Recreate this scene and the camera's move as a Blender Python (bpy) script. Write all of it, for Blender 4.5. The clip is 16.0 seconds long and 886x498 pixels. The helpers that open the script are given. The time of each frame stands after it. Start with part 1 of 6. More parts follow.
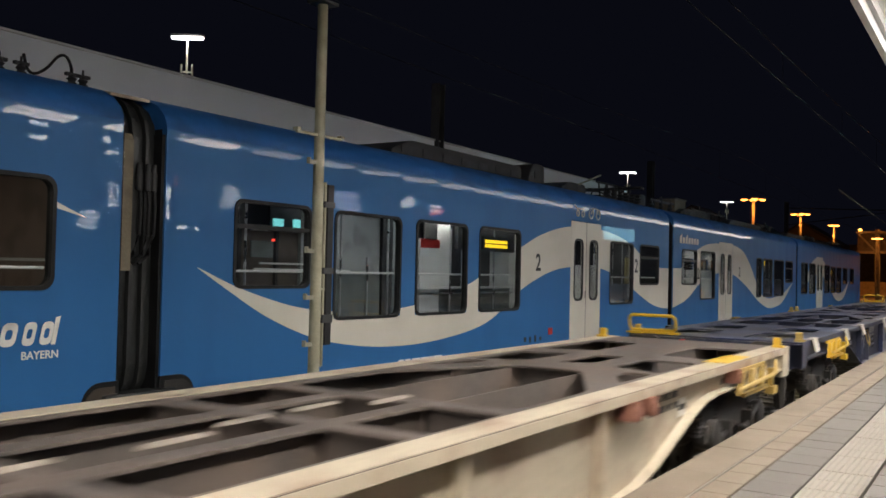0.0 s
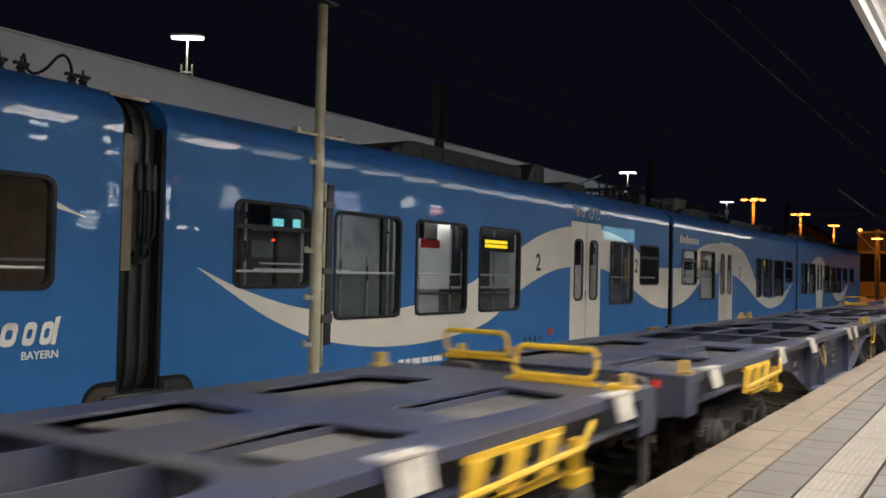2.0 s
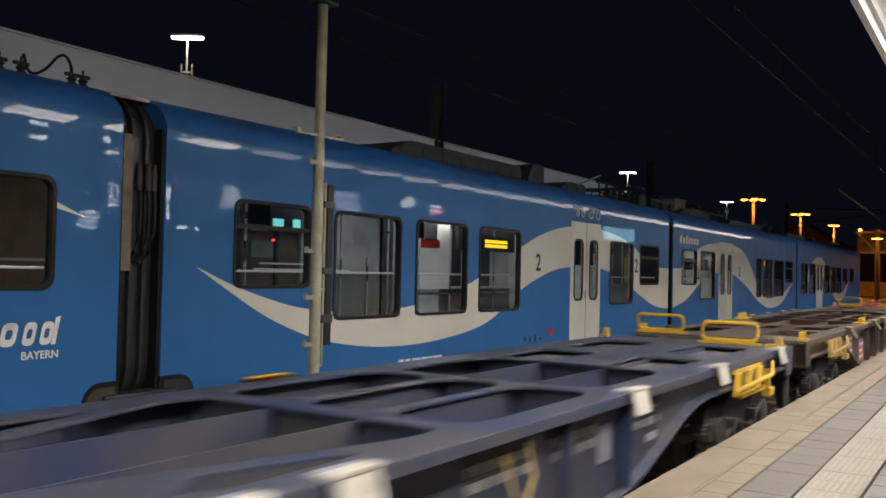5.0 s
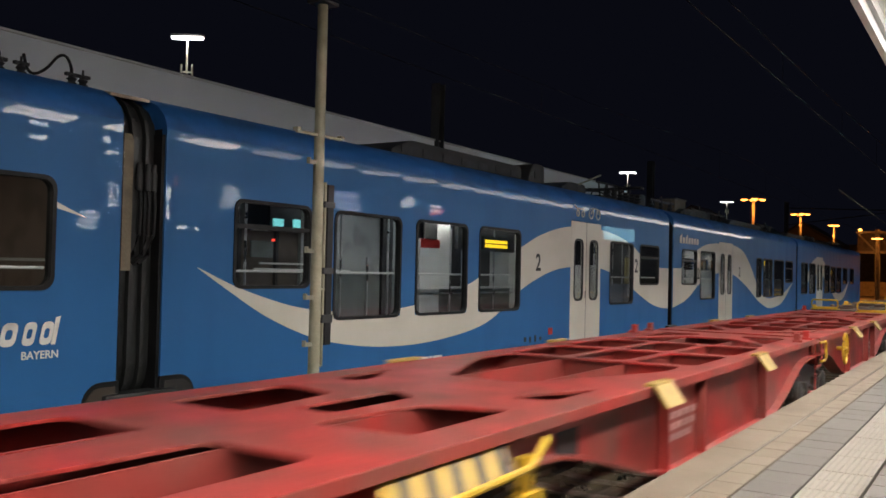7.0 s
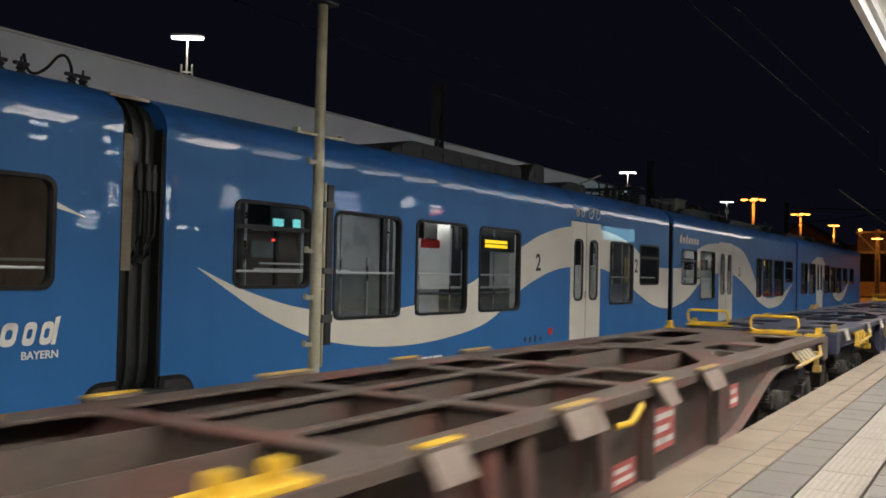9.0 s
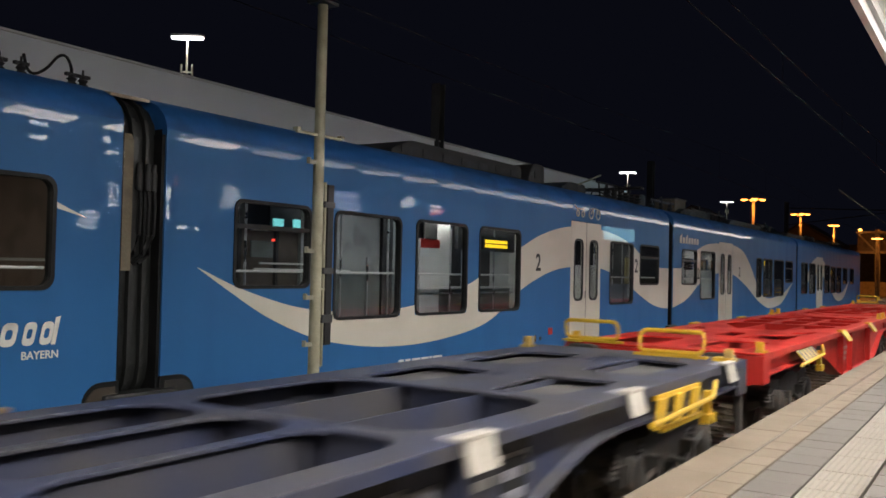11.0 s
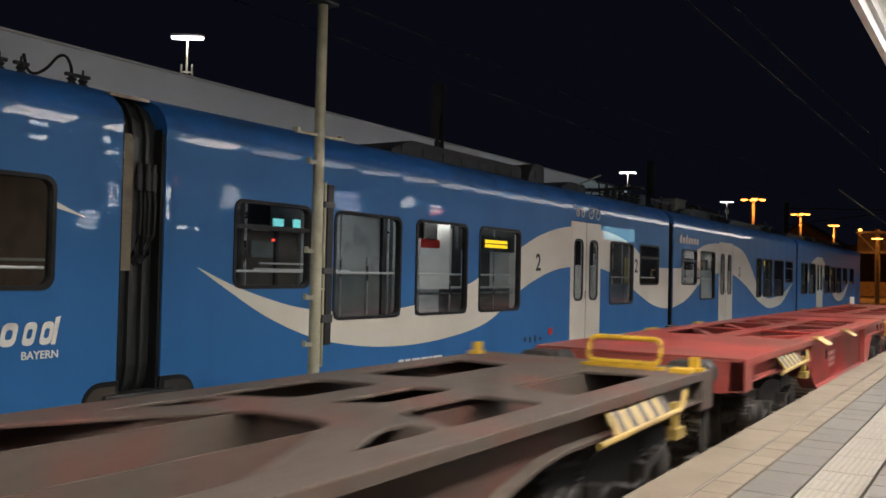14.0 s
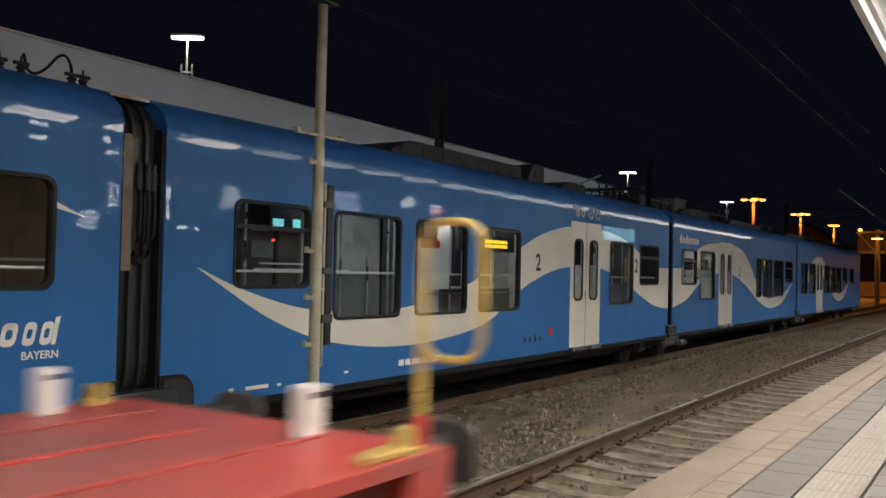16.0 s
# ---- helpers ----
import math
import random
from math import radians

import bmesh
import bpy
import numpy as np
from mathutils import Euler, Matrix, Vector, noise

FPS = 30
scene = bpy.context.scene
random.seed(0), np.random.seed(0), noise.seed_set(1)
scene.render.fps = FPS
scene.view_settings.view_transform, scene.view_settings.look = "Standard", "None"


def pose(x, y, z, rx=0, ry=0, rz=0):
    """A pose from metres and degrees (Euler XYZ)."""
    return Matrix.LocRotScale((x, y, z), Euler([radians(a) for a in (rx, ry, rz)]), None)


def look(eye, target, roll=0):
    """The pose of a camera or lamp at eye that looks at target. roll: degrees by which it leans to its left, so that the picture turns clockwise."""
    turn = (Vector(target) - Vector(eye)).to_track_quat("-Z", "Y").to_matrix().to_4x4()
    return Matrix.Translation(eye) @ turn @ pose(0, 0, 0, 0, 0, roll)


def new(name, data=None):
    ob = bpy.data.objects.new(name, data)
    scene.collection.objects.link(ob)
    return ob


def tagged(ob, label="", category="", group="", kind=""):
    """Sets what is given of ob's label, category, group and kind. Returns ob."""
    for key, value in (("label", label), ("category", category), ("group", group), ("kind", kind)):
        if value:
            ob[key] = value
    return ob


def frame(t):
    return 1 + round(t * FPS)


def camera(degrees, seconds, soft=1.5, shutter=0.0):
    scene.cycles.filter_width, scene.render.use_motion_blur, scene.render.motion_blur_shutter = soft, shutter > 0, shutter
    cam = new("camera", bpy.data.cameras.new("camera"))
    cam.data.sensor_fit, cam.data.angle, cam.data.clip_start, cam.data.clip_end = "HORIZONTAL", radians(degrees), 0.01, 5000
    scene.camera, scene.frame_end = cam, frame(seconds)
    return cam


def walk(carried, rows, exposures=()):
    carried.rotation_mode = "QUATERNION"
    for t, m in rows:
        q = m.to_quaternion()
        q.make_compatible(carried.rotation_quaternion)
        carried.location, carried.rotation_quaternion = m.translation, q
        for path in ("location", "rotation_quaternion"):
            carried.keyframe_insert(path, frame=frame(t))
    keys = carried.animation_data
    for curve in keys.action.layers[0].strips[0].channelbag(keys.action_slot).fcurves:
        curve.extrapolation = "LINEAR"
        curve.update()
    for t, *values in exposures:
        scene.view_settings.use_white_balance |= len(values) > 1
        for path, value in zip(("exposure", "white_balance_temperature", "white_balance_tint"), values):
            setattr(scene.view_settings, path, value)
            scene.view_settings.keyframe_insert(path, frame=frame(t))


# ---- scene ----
EYE = (0.0, 0.0, 2.02)
cam = camera(53.365, 16.0, soft=1.6, shutter=0.3)
walk(cam, [(0, look(EYE, (8.424, 5.383, 2.264), 1.318)), (16, look(EYE, (8.424, 5.383, 2.264), 1.318))])

# ---- night sky ----
world = bpy.data.worlds.new("night")
world.use_nodes = True
scene.world = world
world.node_tree.nodes["Background"].inputs[0].default_value = (0.36, 0.40, 0.75, 1)
world.node_tree.nodes["Background"].inputs[1].default_value = 0.0075

SPEED = 15.46      # m/s of the goods train
TRACK_Y = 3.5      # middle of the near track
FAR_Y = 8.44       # middle of the track with the standing train
SIDE = 7.0         # its near side
PLAT = 0.76        # platform height over the rail
EDGE = 1.83        # platform edge


# ---- materials ----
def material(name, base, rough=0.6, metal=0.0, vary=0.25, scale=3.0, fine=40.0, second=None, amount=0.45, bump=0.15,
             coat=0.0, stretch=(1, 1, 1), rough_vary=0.15, spread=0.12, gloss=0.5):
    """Paint, stone or metal with broad stains, fine grain and a little relief."""
    m = bpy.data.materials.new(name)
    m.use_nodes = True
    nt, n = m.node_tree, m.node_tree.nodes
    b = n["Principled BSDF"]
    co = n.new("ShaderNodeTexCoord")
    mp = n.new("ShaderNodeMapping")
    mp.inputs["Scale"].default_value = stretch
    info = n.new("ShaderNodeObjectInfo")
    mul = n.new("ShaderNodeMath")
    mul.operation = "MULTIPLY"
    mul.inputs[1].default_value = 37.0
    nt.links.new(info.outputs["Random"], mul.inputs[0])
    nt.links.new(co.outputs["Object"], mp.inputs["Vector"])
    nt.links.new(mul.outputs[0], mp.inputs["Location"])
    big, small = n.new("ShaderNodeTexNoise"), n.new("ShaderNodeTexNoise")
    for t, s, d in ((big, scale, 5), (small, fine, 4)):
        t.inputs["Scale"].default_value = s
        t.inputs["Detail"].default_value = d
        nt.links.new(mp.outputs[0], t.inputs["Vector"])
    dark = [c * (1 - vary) for c in base[:3]]
    light = [min(1, c * (1 + vary * 0.6)) for c in base[:3]]
    mix = n.new("ShaderNodeMix")
    mix.data_type = "RGBA"
    mix.inputs[6].default_value = (*dark, 1)
    mix.inputs[7].default_value = (*light, 1)
    nt.links.new(small.outputs[0], mix.inputs[0])
    colour = mix.outputs[2]
    ramp = n.new("ShaderNodeValToRGB")
    ramp.color_ramp.elements[0].position = 1 - amount - spread / 2
    ramp.color_ramp.elements[1].position = 1 - amount + spread / 2 + 0.02
    nt.links.new(big.outputs[0], ramp.inputs[0])
    two = n.new("ShaderNodeMix")
    two.data_type = "RGBA"
    two.inputs[7].default_value = (*(second or [c * 0.7 for c in base[:3]]), 1)
    nt.links.new(ramp.outputs[0], two.inputs[0])
    nt.links.new(colour, two.inputs[6])
    nt.links.new(two.outputs[2], b.inputs["Base Color"])
    rr = n.new("ShaderNodeMapRange")
    rr.inputs["To Min"].default_value = max(0.03, rough - rough_vary)
    rr.inputs["To Max"].default_value = min(1, rough + rough_vary)
    nt.links.new(big.outputs[0], rr.inputs["Value"])
    nt.links.new(rr.outputs[0], b.inputs["Roughness"])
    b.inputs["Metallic"].default_value = metal
    b.inputs["Specular IOR Level"].default_value = gloss
    b.inputs["Coat Weight"].default_value = coat
    b.inputs["Coat Roughness"].default_value = 0.008
    if coat:
        # large sheets are never quite flat: the gloss follows their waves
        wm, wn, wb = n.new("ShaderNodeMapping"), n.new("ShaderNodeTexNoise"), n.new("ShaderNodeBump")
        wm.inputs["Scale"].default_value = (1.3, 1.0, 2.2)
        wn.inputs["Scale"].default_value, wn.inputs["Detail"].default_value = 1.7, 2.0
        wb.inputs["Strength"].default_value, wb.inputs["Distance"].default_value = 0.035, 0.02
        nt.links.new(co.outputs["Object"], wm.inputs["Vector"])
        nt.links.new(wm.outputs[0], wn.inputs["Vector"])
        nt.links.new(wn.outputs[0], wb.inputs["Height"])
        nt.links.new(wb.outputs[0], b.inputs["Coat Normal"])
    if bump:
        bp = n.new("ShaderNodeBump")
        bp.inputs["Strength"].default_value = bump
        bp.inputs["Distance"].default_value = 0.02
        nt.links.new(small.outputs[0], bp.inputs["Height"])
        nt.links.new(bp.outputs[0], b.inputs["Normal"])
    return m


def glow(name, colour, strength):
    m = bpy.data.materials.new(name)
    m.use_nodes = True
    b = m.node_tree.nodes["Principled BSDF"]
    b.inputs["Base Color"].default_value = (*colour, 1)
    b.inputs["Emission Color"].default_value = (*colour, 1)
    b.inputs["Emission Strength"].default_value = strength
    return m


def glass(name, tint):
    m = bpy.data.materials.new(name)
    m.use_nodes = True
    b = m.node_tree.nodes["Principled BSDF"]
    b.inputs["Base Color"].default_value = (*tint, 1)
    b.inputs["Transmission Weight"].default_value = 1.0
    b.inputs["Roughness"].default_value = 0.02
    b.inputs["IOR"].default_value = 1.48
    return m


BLUE = material("train_blue_paint", (0.033, 0.138, 0.345), 0.42, vary=0.03, scale=0.6, fine=2.2, second=(0.030, 0.122, 0.308), amount=0.42, bump=0.05, coat=0.17, rough_vary=0.05, gloss=0.12, stretch=(2.8, 1, 0.35), spread=0.25)
ROOF_BLUE = material("dusty_blue_roof", (0.016, 0.115, 0.36), 0.6, vary=0.15, scale=1.5, fine=20, second=(0.02, 0.09, 0.25), bump=0.03)
CREAM = material("cream_paint", (0.66, 0.625, 0.54), 0.42, vary=0.05, scale=0.8, fine=4.2, second=(0.61, 0.575, 0.49), bump=0.06, coat=0.30, rough_vary=0.06, gloss=0.2)
BLACK = material("black_rubber", (0.014, 0.014, 0.015), 0.5, vary=0.3, bump=0.1, gloss=0.2)
BELLOWS = material("gangway_bellows", (0.020, 0.022, 0.022), 0.5, vary=0.4, scale=2, bump=0.2)
UNDER = material("underframe_grime", (0.026, 0.024, 0.022), 0.8, vary=0.4, scale=2, second=(0.045, 0.035, 0.026))
BEIGE_TRIM = material("beige_trim", (0.18, 0.15, 0.10), 0.7, vary=0.3)
ROOF_GREY = material("roof_gear_grey", (0.024, 0.024, 0.025), 0.6, vary=0.3)
INNER = material("interior_panel", (0.66, 0.66, 0.64), 0.5, vary=0.04, second=(0.62, 0.62, 0.60), bump=0.01)
INNER_FLOOR = material("interior_floor", (0.09, 0.09, 0.10), 0.6)
SEAT = material("seat_fabric", (0.09, 0.11, 0.15), 0.9, vary=0.3, fine=80)
STEEL = material("brushed_steel", (0.55, 0.55, 0.55), 0.3, metal=1.0, vary=0.1)
PANE = glass("tinted_glass", (0.62, 0.66, 0.66))
RAIL = material("rail_steel", (0.11, 0.075, 0.05), 0.55, metal=0.4, vary=0.4, fine=25, second=(0.10, 0.055, 0.03))
RAIL_TOP = material("rail_running_band", (0.36, 0.33, 0.30), 0.3, metal=0.9, vary=0.2, stretch=(0.2, 1, 1))
SLEEPER = material("concrete_sleeper", (0.25, 0.215, 0.17), 0.9, vary=0.3, scale=5, second=(0.15, 0.12, 0.085), amount=0.5, bump=0.4)
STONE = material("ballast_stone", (0.27, 0.225, 0.17), 0.9, vary=0.45, scale=9, fine=30, second=(0.15, 0.115, 0.078), amount=0.45, bump=0.3)
BALLAST = material("ballast_bed", (0.135, 0.108, 0.072), 0.95, vary=0.6, scale=1.3, fine=16, second=(0.185, 0.155, 0.085), amount=0.46, bump=1.0, spread=0.15, stretch=(0.3, 1, 1))
SLAB = material("sand_concrete_slab", (0.212, 0.166, 0.118), 0.75, vary=0.16, scale=1.5, fine=60, second=(0.172, 0.133, 0.093), bump=0.12, spread=0.4)
SLAB_GREY = material("grey_concrete_slab", (0.130, 0.115, 0.099), 0.75, vary=0.12, scale=1.5, fine=60, second=(0.128, 0.113, 0.098), bump=0.12, spread=0.4)
TACTILE = material("tactile_slab", (0.265, 0.230, 0.190), 0.7, vary=0.1, scale=2, fine=60, second=(0.255, 0.224, 0.19), bump=0.1, spread=0.4)
JOINT = material("joint_sand", (0.13, 0.11, 0.09), 0.95, bump=0.4)
CONCRETE = material("concrete", (0.33, 0.30, 0.26), 0.85, vary=0.2, bump=0.3)
WHITE = material("white_paint", (0.74, 0.73, 0.70), 0.5, vary=0.06, scale=1, second=(0.66, 0.65, 0.62), bump=0.03, spread=0.4)
FASCIA = material("pale_grey_sheet", (0.88, 0.90, 0.93), 0.5, vary=0.03, scale=0.5, second=(0.86, 0.88, 0.91), bump=0.02, spread=0.4)
CANOPY = material("grey_canopy_paint", (0.36, 0.355, 0.34), 0.55, vary=0.06, scale=1, second=(0.31, 0.305, 0.29), bump=0.03, spread=0.4)
POLE = material("olive_galvanised", (0.34, 0.32, 0.23), 0.55, metal=0.1, vary=0.2, scale=4, second=(0.25, 0.23, 0.16))
DARK_STEEL = material("dark_steel", (0.03, 0.03, 0.032), 0.6, vary=0.3)
WIRE = material("contact_wire", (0.02, 0.02, 0.02), 0.6, metal=0.5)
YELLOW = material("yellow_paint", (0.66, 0.41, 0.03), 0.5, vary=0.15, scale=6, second=(0.45, 0.30, 0.06), amount=0.36, bump=0.08)
PALE_YELLOW = material("dusty_yellow_paint", (0.47, 0.32, 0.085), 0.6, vary=0.2, scale=6, second=(0.36, 0.25, 0.10), amount=0.4)
RED_MARK = material("red_marking", (0.62, 0.03, 0.02), 0.5, vary=0.1)
WHITE_MARK = material("white_marking", (0.75, 0.73, 0.68), 0.6, vary=0.15, second=(0.5, 0.48, 0.44), amount=0.35)
BLACK_MARK = material("black_marking", (0.02, 0.02, 0.02), 0.6)
PINK_MARK = material("faded_red_placard", (0.60, 0.16, 0.14), 0.6, vary=0.2, second=(0.42, 0.09, 0.08), amount=0.4)
WHEEL = material("wheel_steel", (0.08, 0.07, 0.063), 0.45, metal=0.3, vary=0.4, second=(0.05, 0.04, 0.033))
BOGIE = material("bogie_grime", (0.055, 0.050, 0.046), 0.6, vary=0.45, scale=6, second=(0.085, 0.062, 0.046), amount=0.4, bump=0.3)
NAVY = material("navy_wagon_paint", (0.038, 0.050, 0.112), 0.5, vary=0.3, scale=1.3, fine=22, second=(0.074, 0.072, 0.080), amount=0.52, bump=0.1, spread=0.3, gloss=0.35)
BROWN = material("rust_brown_paint", (0.098, 0.076, 0.062), 0.62, vary=0.45, scale=1.3, fine=16, second=(0.15, 0.058, 0.045), amount=0.40, bump=0.2, spread=0.25)
RED = material("bright_red_paint", (0.60, 0.030, 0.022), 0.44, vary=0.28, scale=1.4, fine=16, second=(0.44, 0.036, 0.028), amount=0.45, bump=0.08, spread=0.4, gloss=0.28)
DULL_RED = material("dusty_red_paint", (0.49, 0.036, 0.032), 0.45, vary=0.35, scale=1.5, fine=20, second=(0.21, 0.078, 0.063), amount=0.52, bump=0.15, spread=0.4, gloss=0.3)
FADED_RED = material("faded_red_paint", (0.50, 0.052, 0.043), 0.42, vary=0.35, scale=0.55, fine=18, second=(0.27, 0.092, 0.075), amount=0.53, bump=0.12, spread=0.3, gloss=0.35)
BEIGE = material("beige_wagon_paint", (0.54, 0.47, 0.355), 0.55, vary=0.25, scale=1.7, fine=14, second=(0.30, 0.20, 0.14), amount=0.4, bump=0.12, spread=0.2)
RUSTY = material("rusty_frame", (0.125, 0.104, 0.092), 0.66, vary=0.45, scale=1.6, fine=16, second=(0.17, 0.125, 0.10), amount=0.4, bump=0.25, spread=0.3)


def speckled(m):
    """Gives every loose piece of a mesh its own shade."""
    nt = m.node_tree
    b = nt.nodes["Principled BSDF"]
    src = b.inputs["Base Color"].links[0].from_socket
    geo, rng, mul = nt.nodes.new("ShaderNodeNewGeometry"), nt.nodes.new("ShaderNodeMapRange"), nt.nodes.new("ShaderNodeVectorMath")
    mul.operation = "SCALE"
    rng.inputs["To Min"].default_value, rng.inputs["To Max"].default_value = 0.5, 1.2
    nt.links.new(geo.outputs["Random Per Island"], rng.inputs["Value"])
    nt.links.new(src, mul.inputs[0])
    nt.links.new(rng.outputs[0], mul.inputs["Scale"])
    nt.links.new(mul.outputs[0], b.inputs["Base Color"])


speckled(STONE)
TUBE_LIGHT = glow("tube_light", (1.0, 0.95, 0.885), 43)
TUBE_DIM = glow("dim_tube_light", (1.0, 0.94, 0.86), 14)
EDGE_FILL = glow("edge_fill_light", (1.0, 0.95, 0.885), 42)
# stronger copy for the far lamps, to brighten the distant cars' lower sides
EDGE_FILL_FAR = glow("far_edge_fill_light", (1.0, 0.95, 0.885), 62)
LED_WHITE = glow("led_white", (0.95, 0.97, 1.0), 14)
CABIN_LIGHT = glow("cabin_light", (1.0, 0.96, 0.90), 15.0)
SODIUM = glow("sodium_lamp", (1.0, 0.36, 0.06), 9.0)
AMBER = glow("amber_display", (1.0, 0.60, 0.02), 2.2)
CYAN = glow("cyan_screen", (0.25, 0.85, 0.85), 1.0)
BOARD_LIGHT = glow("board_light", (0.35, 0.80, 1.0), 8.0)
# glow of the made-up sources that streak the train's paint
STREAK_WHITE = glow("reflected_white", (0.95, 0.97, 1.0), 46.0)
STREAK_BLUE = glow("reflected_blue", (0.35, 0.45, 1.0), 26.0)
STREAK_RED = glow("reflected_red", (1.0, 0.16, 0.08), 30.0)
TAIL_RED = glow("small_red_light", (1.0, 0.05, 0.03), 3.0)


# ---- mesh helpers ----
class Shape:
    """Vertices and faces of one part."""

    def __init__(self):
        self.v, self.f = [], []

    def add(self, verts, faces):
        k = len(self.v)
        self.v += [tuple(p) for p in verts]
        self.f += [tuple(i + k for i in f) for f in faces]
        return self

    def box(self, x0, x1, y0, y1, z0, z1):
        vs = [(x, y, z) for x in (x0, x1) for y in (y0, y1) for z in (z0, z1)]
        return self.add(vs, [(0, 1, 3, 2), (4, 6, 7, 5), (0, 4, 5, 1), (2, 3, 7, 6), (0, 2, 6, 4), (1, 5, 7, 3)])

    def slab(self, outline, axis, a, b):
        """An outline of two coordinates, thick from a to b along the axis left out (x, y or z)."""
        def at(p, c):
            return {"x": (c, p[0], p[1]), "y": (p[0], c, p[1]), "z": (p[0], p[1], c)}[axis]
        n = len(outline)
        return self.add([at(p, a) for p in outline] + [at(p, b) for p in outline],
                        [tuple(range(n)), tuple(range(2 * n - 1, n - 1, -1))] + [(i, (i + 1) % n, n + (i + 1) % n, n + i) for i in range(n)])

    def tube(self, pts, r, sides=8, closed=False):
        pts = [Vector(p) for p in pts]
        n = len(pts)
        vs, fs = [], []
        for i, p in enumerate(pts):
            a = pts[(i - 1) % n] if closed or i else p
            b = pts[(i + 1) % n] if closed or i < n - 1 else p
            d = (b - a).normalized()
            u = d.cross(Vector((0, 0, 1)) if abs(d.z) < 0.9 else Vector((1, 0, 0))).normalized()
            w = d.cross(u)
            vs += [p + (u * math.cos(2 * math.pi * k / sides) + w * math.sin(2 * math.pi * k / sides)) * r for k in range(sides)]
        for i in range(n if closed else n - 1):
            j = (i + 1) % n
            fs += [(i * sides + k, i * sides + (k + 1) % sides, j * sides + (k + 1) % sides, j * sides + k) for k in range(sides)]
        if not closed:
            fs += [tuple(range(sides)), tuple(range(n * sides - 1, (n - 1) * sides - 1, -1))]
        return self.add(vs, fs)

    def lathe(self, profile, centre, axis, sides=20):
        """Turns (distance along the axis, radius) pairs round it."""
        vs = []
        for d, r in profile:
            for k in range(sides):
                c, s = r * math.cos(2 * math.pi * k / sides), r * math.sin(2 * math.pi * k / sides)
                o = {"x": (d, c, s), "y": (c, d, s), "z": (c, s, d)}[axis]
                vs.append([centre[i] + o[i] for i in range(3)])
        n = len(profile)
        fs = [(i * sides + k, i * sides + (k + 1) % sides, (i + 1) * sides + (k + 1) % sides, (i + 1) * sides + k) for i in range(n - 1) for k in range(sides)]
        fs += [tuple(range(sides)), tuple(range(n * sides - 1, (n - 1) * sides - 1, -1))]
        return self.add(vs, fs)

    def mesh(self, name, smooth=False):
        me = bpy.data.meshes.new(name)
        me.from_pydata(self.v, [], self.f)
        bm = bmesh.new()
        bm.from_mesh(me)
        bmesh.ops.recalc_face_normals(bm, faces=bm.faces)
        bm.to_mesh(me)
        bm.free()
        if smooth:
            me.shade_smooth()
            me.set_sharp_from_angle(angle=radians(35))
        return me


def part(name, shape, mat, parent, label="", bevel=0.0, smooth=False, kind=""):
    me = shape if isinstance(shape, bpy.types.Mesh) else shape.mesh(name, smooth)
    if not me.materials:
        me.materials.append(mat)
    ob = new(name, me)
    ob.parent = parent
    if bevel:
        mod = ob.modifiers.new("edges", "BEVEL")
        mod.width, mod.segments, mod.limit_method = bevel, 2, "ANGLE"
    return tagged(ob, label=label, kind=kind)


def thing(name, label, category, m=None, group="", kind=""):
    ob = new(name)
    ob.matrix_basis = m or Matrix()
    return tagged(ob, label, category, group, kind)


def rounded(x0, x1, y0, y1, r, n=4):
    pts = []
    r = min(r, (x1 - x0) / 2 - 1e-3, (y1 - y0) / 2 - 1e-3)
    for cx, cy, a in ((x1 - r, y1 - r, 0), (x0 + r, y1 - r, 90), (x0 + r, y0 + r, 180), (x1 - r, y0 + r, 270)):
        pts += [(cx + r * math.cos(radians(a + 90 * i / n)), cy + r * math.sin(radians(a + 90 * i / n))) for i in range(n + 1)]
    return pts


def soften(poly, r, n=3):
    """A polygon with its corners rounded."""
    out = []
    for i, p in enumerate(poly):
        p, a, b = Vector(p), Vector(poly[i - 1]), Vector(poly[(i + 1) % len(poly)])
        d = min(r, (a - p).length * 0.45, (b - p).length * 0.45)
        q0, q1 = p + (a - p).normalized() * d, p + (b - p).normalized() * d
        for k in range(n + 1):
            t = k / n
            out.append(tuple(q0 * (1 - t) ** 2 + p * 2 * t * (1 - t) + q1 * t ** 2))
    return out


def pierced(name, outline, holes, axis, a, b):
    """A plate with holes, thick from a to b along its axis."""
    bm = bmesh.new()
    loops = []
    for loop in (outline, *holes):
        vs = [bm.verts.new((*p, 0)) for p in loop]
        loops.append(vs)
        for i in range(len(vs)):
            bm.edges.new((vs[i - 1], vs[i]))
    bmesh.ops.triangle_fill(bm, use_beauty=True, use_dissolve=False, edges=bm.edges[:])
    bm.verts.index_update()
    flat = [tuple(v.co[:2]) for v in bm.verts]
    tris = [tuple(v.index for v in f.verts) for f in bm.faces]
    ids = [[v.index for v in vs] for vs in loops]
    bm.free()
    def at(p, c):
        return {"x": (c, p[0], p[1]), "y": (p[0], c, p[1]), "z": (p[0], p[1], c)}[axis]
    n = len(flat)
    faces = tris + [tuple(i + n for i in reversed(t)) for t in tris]
    for loop in ids:
        faces += [(loop[i - 1], loop[i], loop[i] + n, loop[i - 1] + n) for i in range(len(loop))]
    return Shape().add([at(p, a) for p in flat] + [at(p, b) for p in flat], faces)


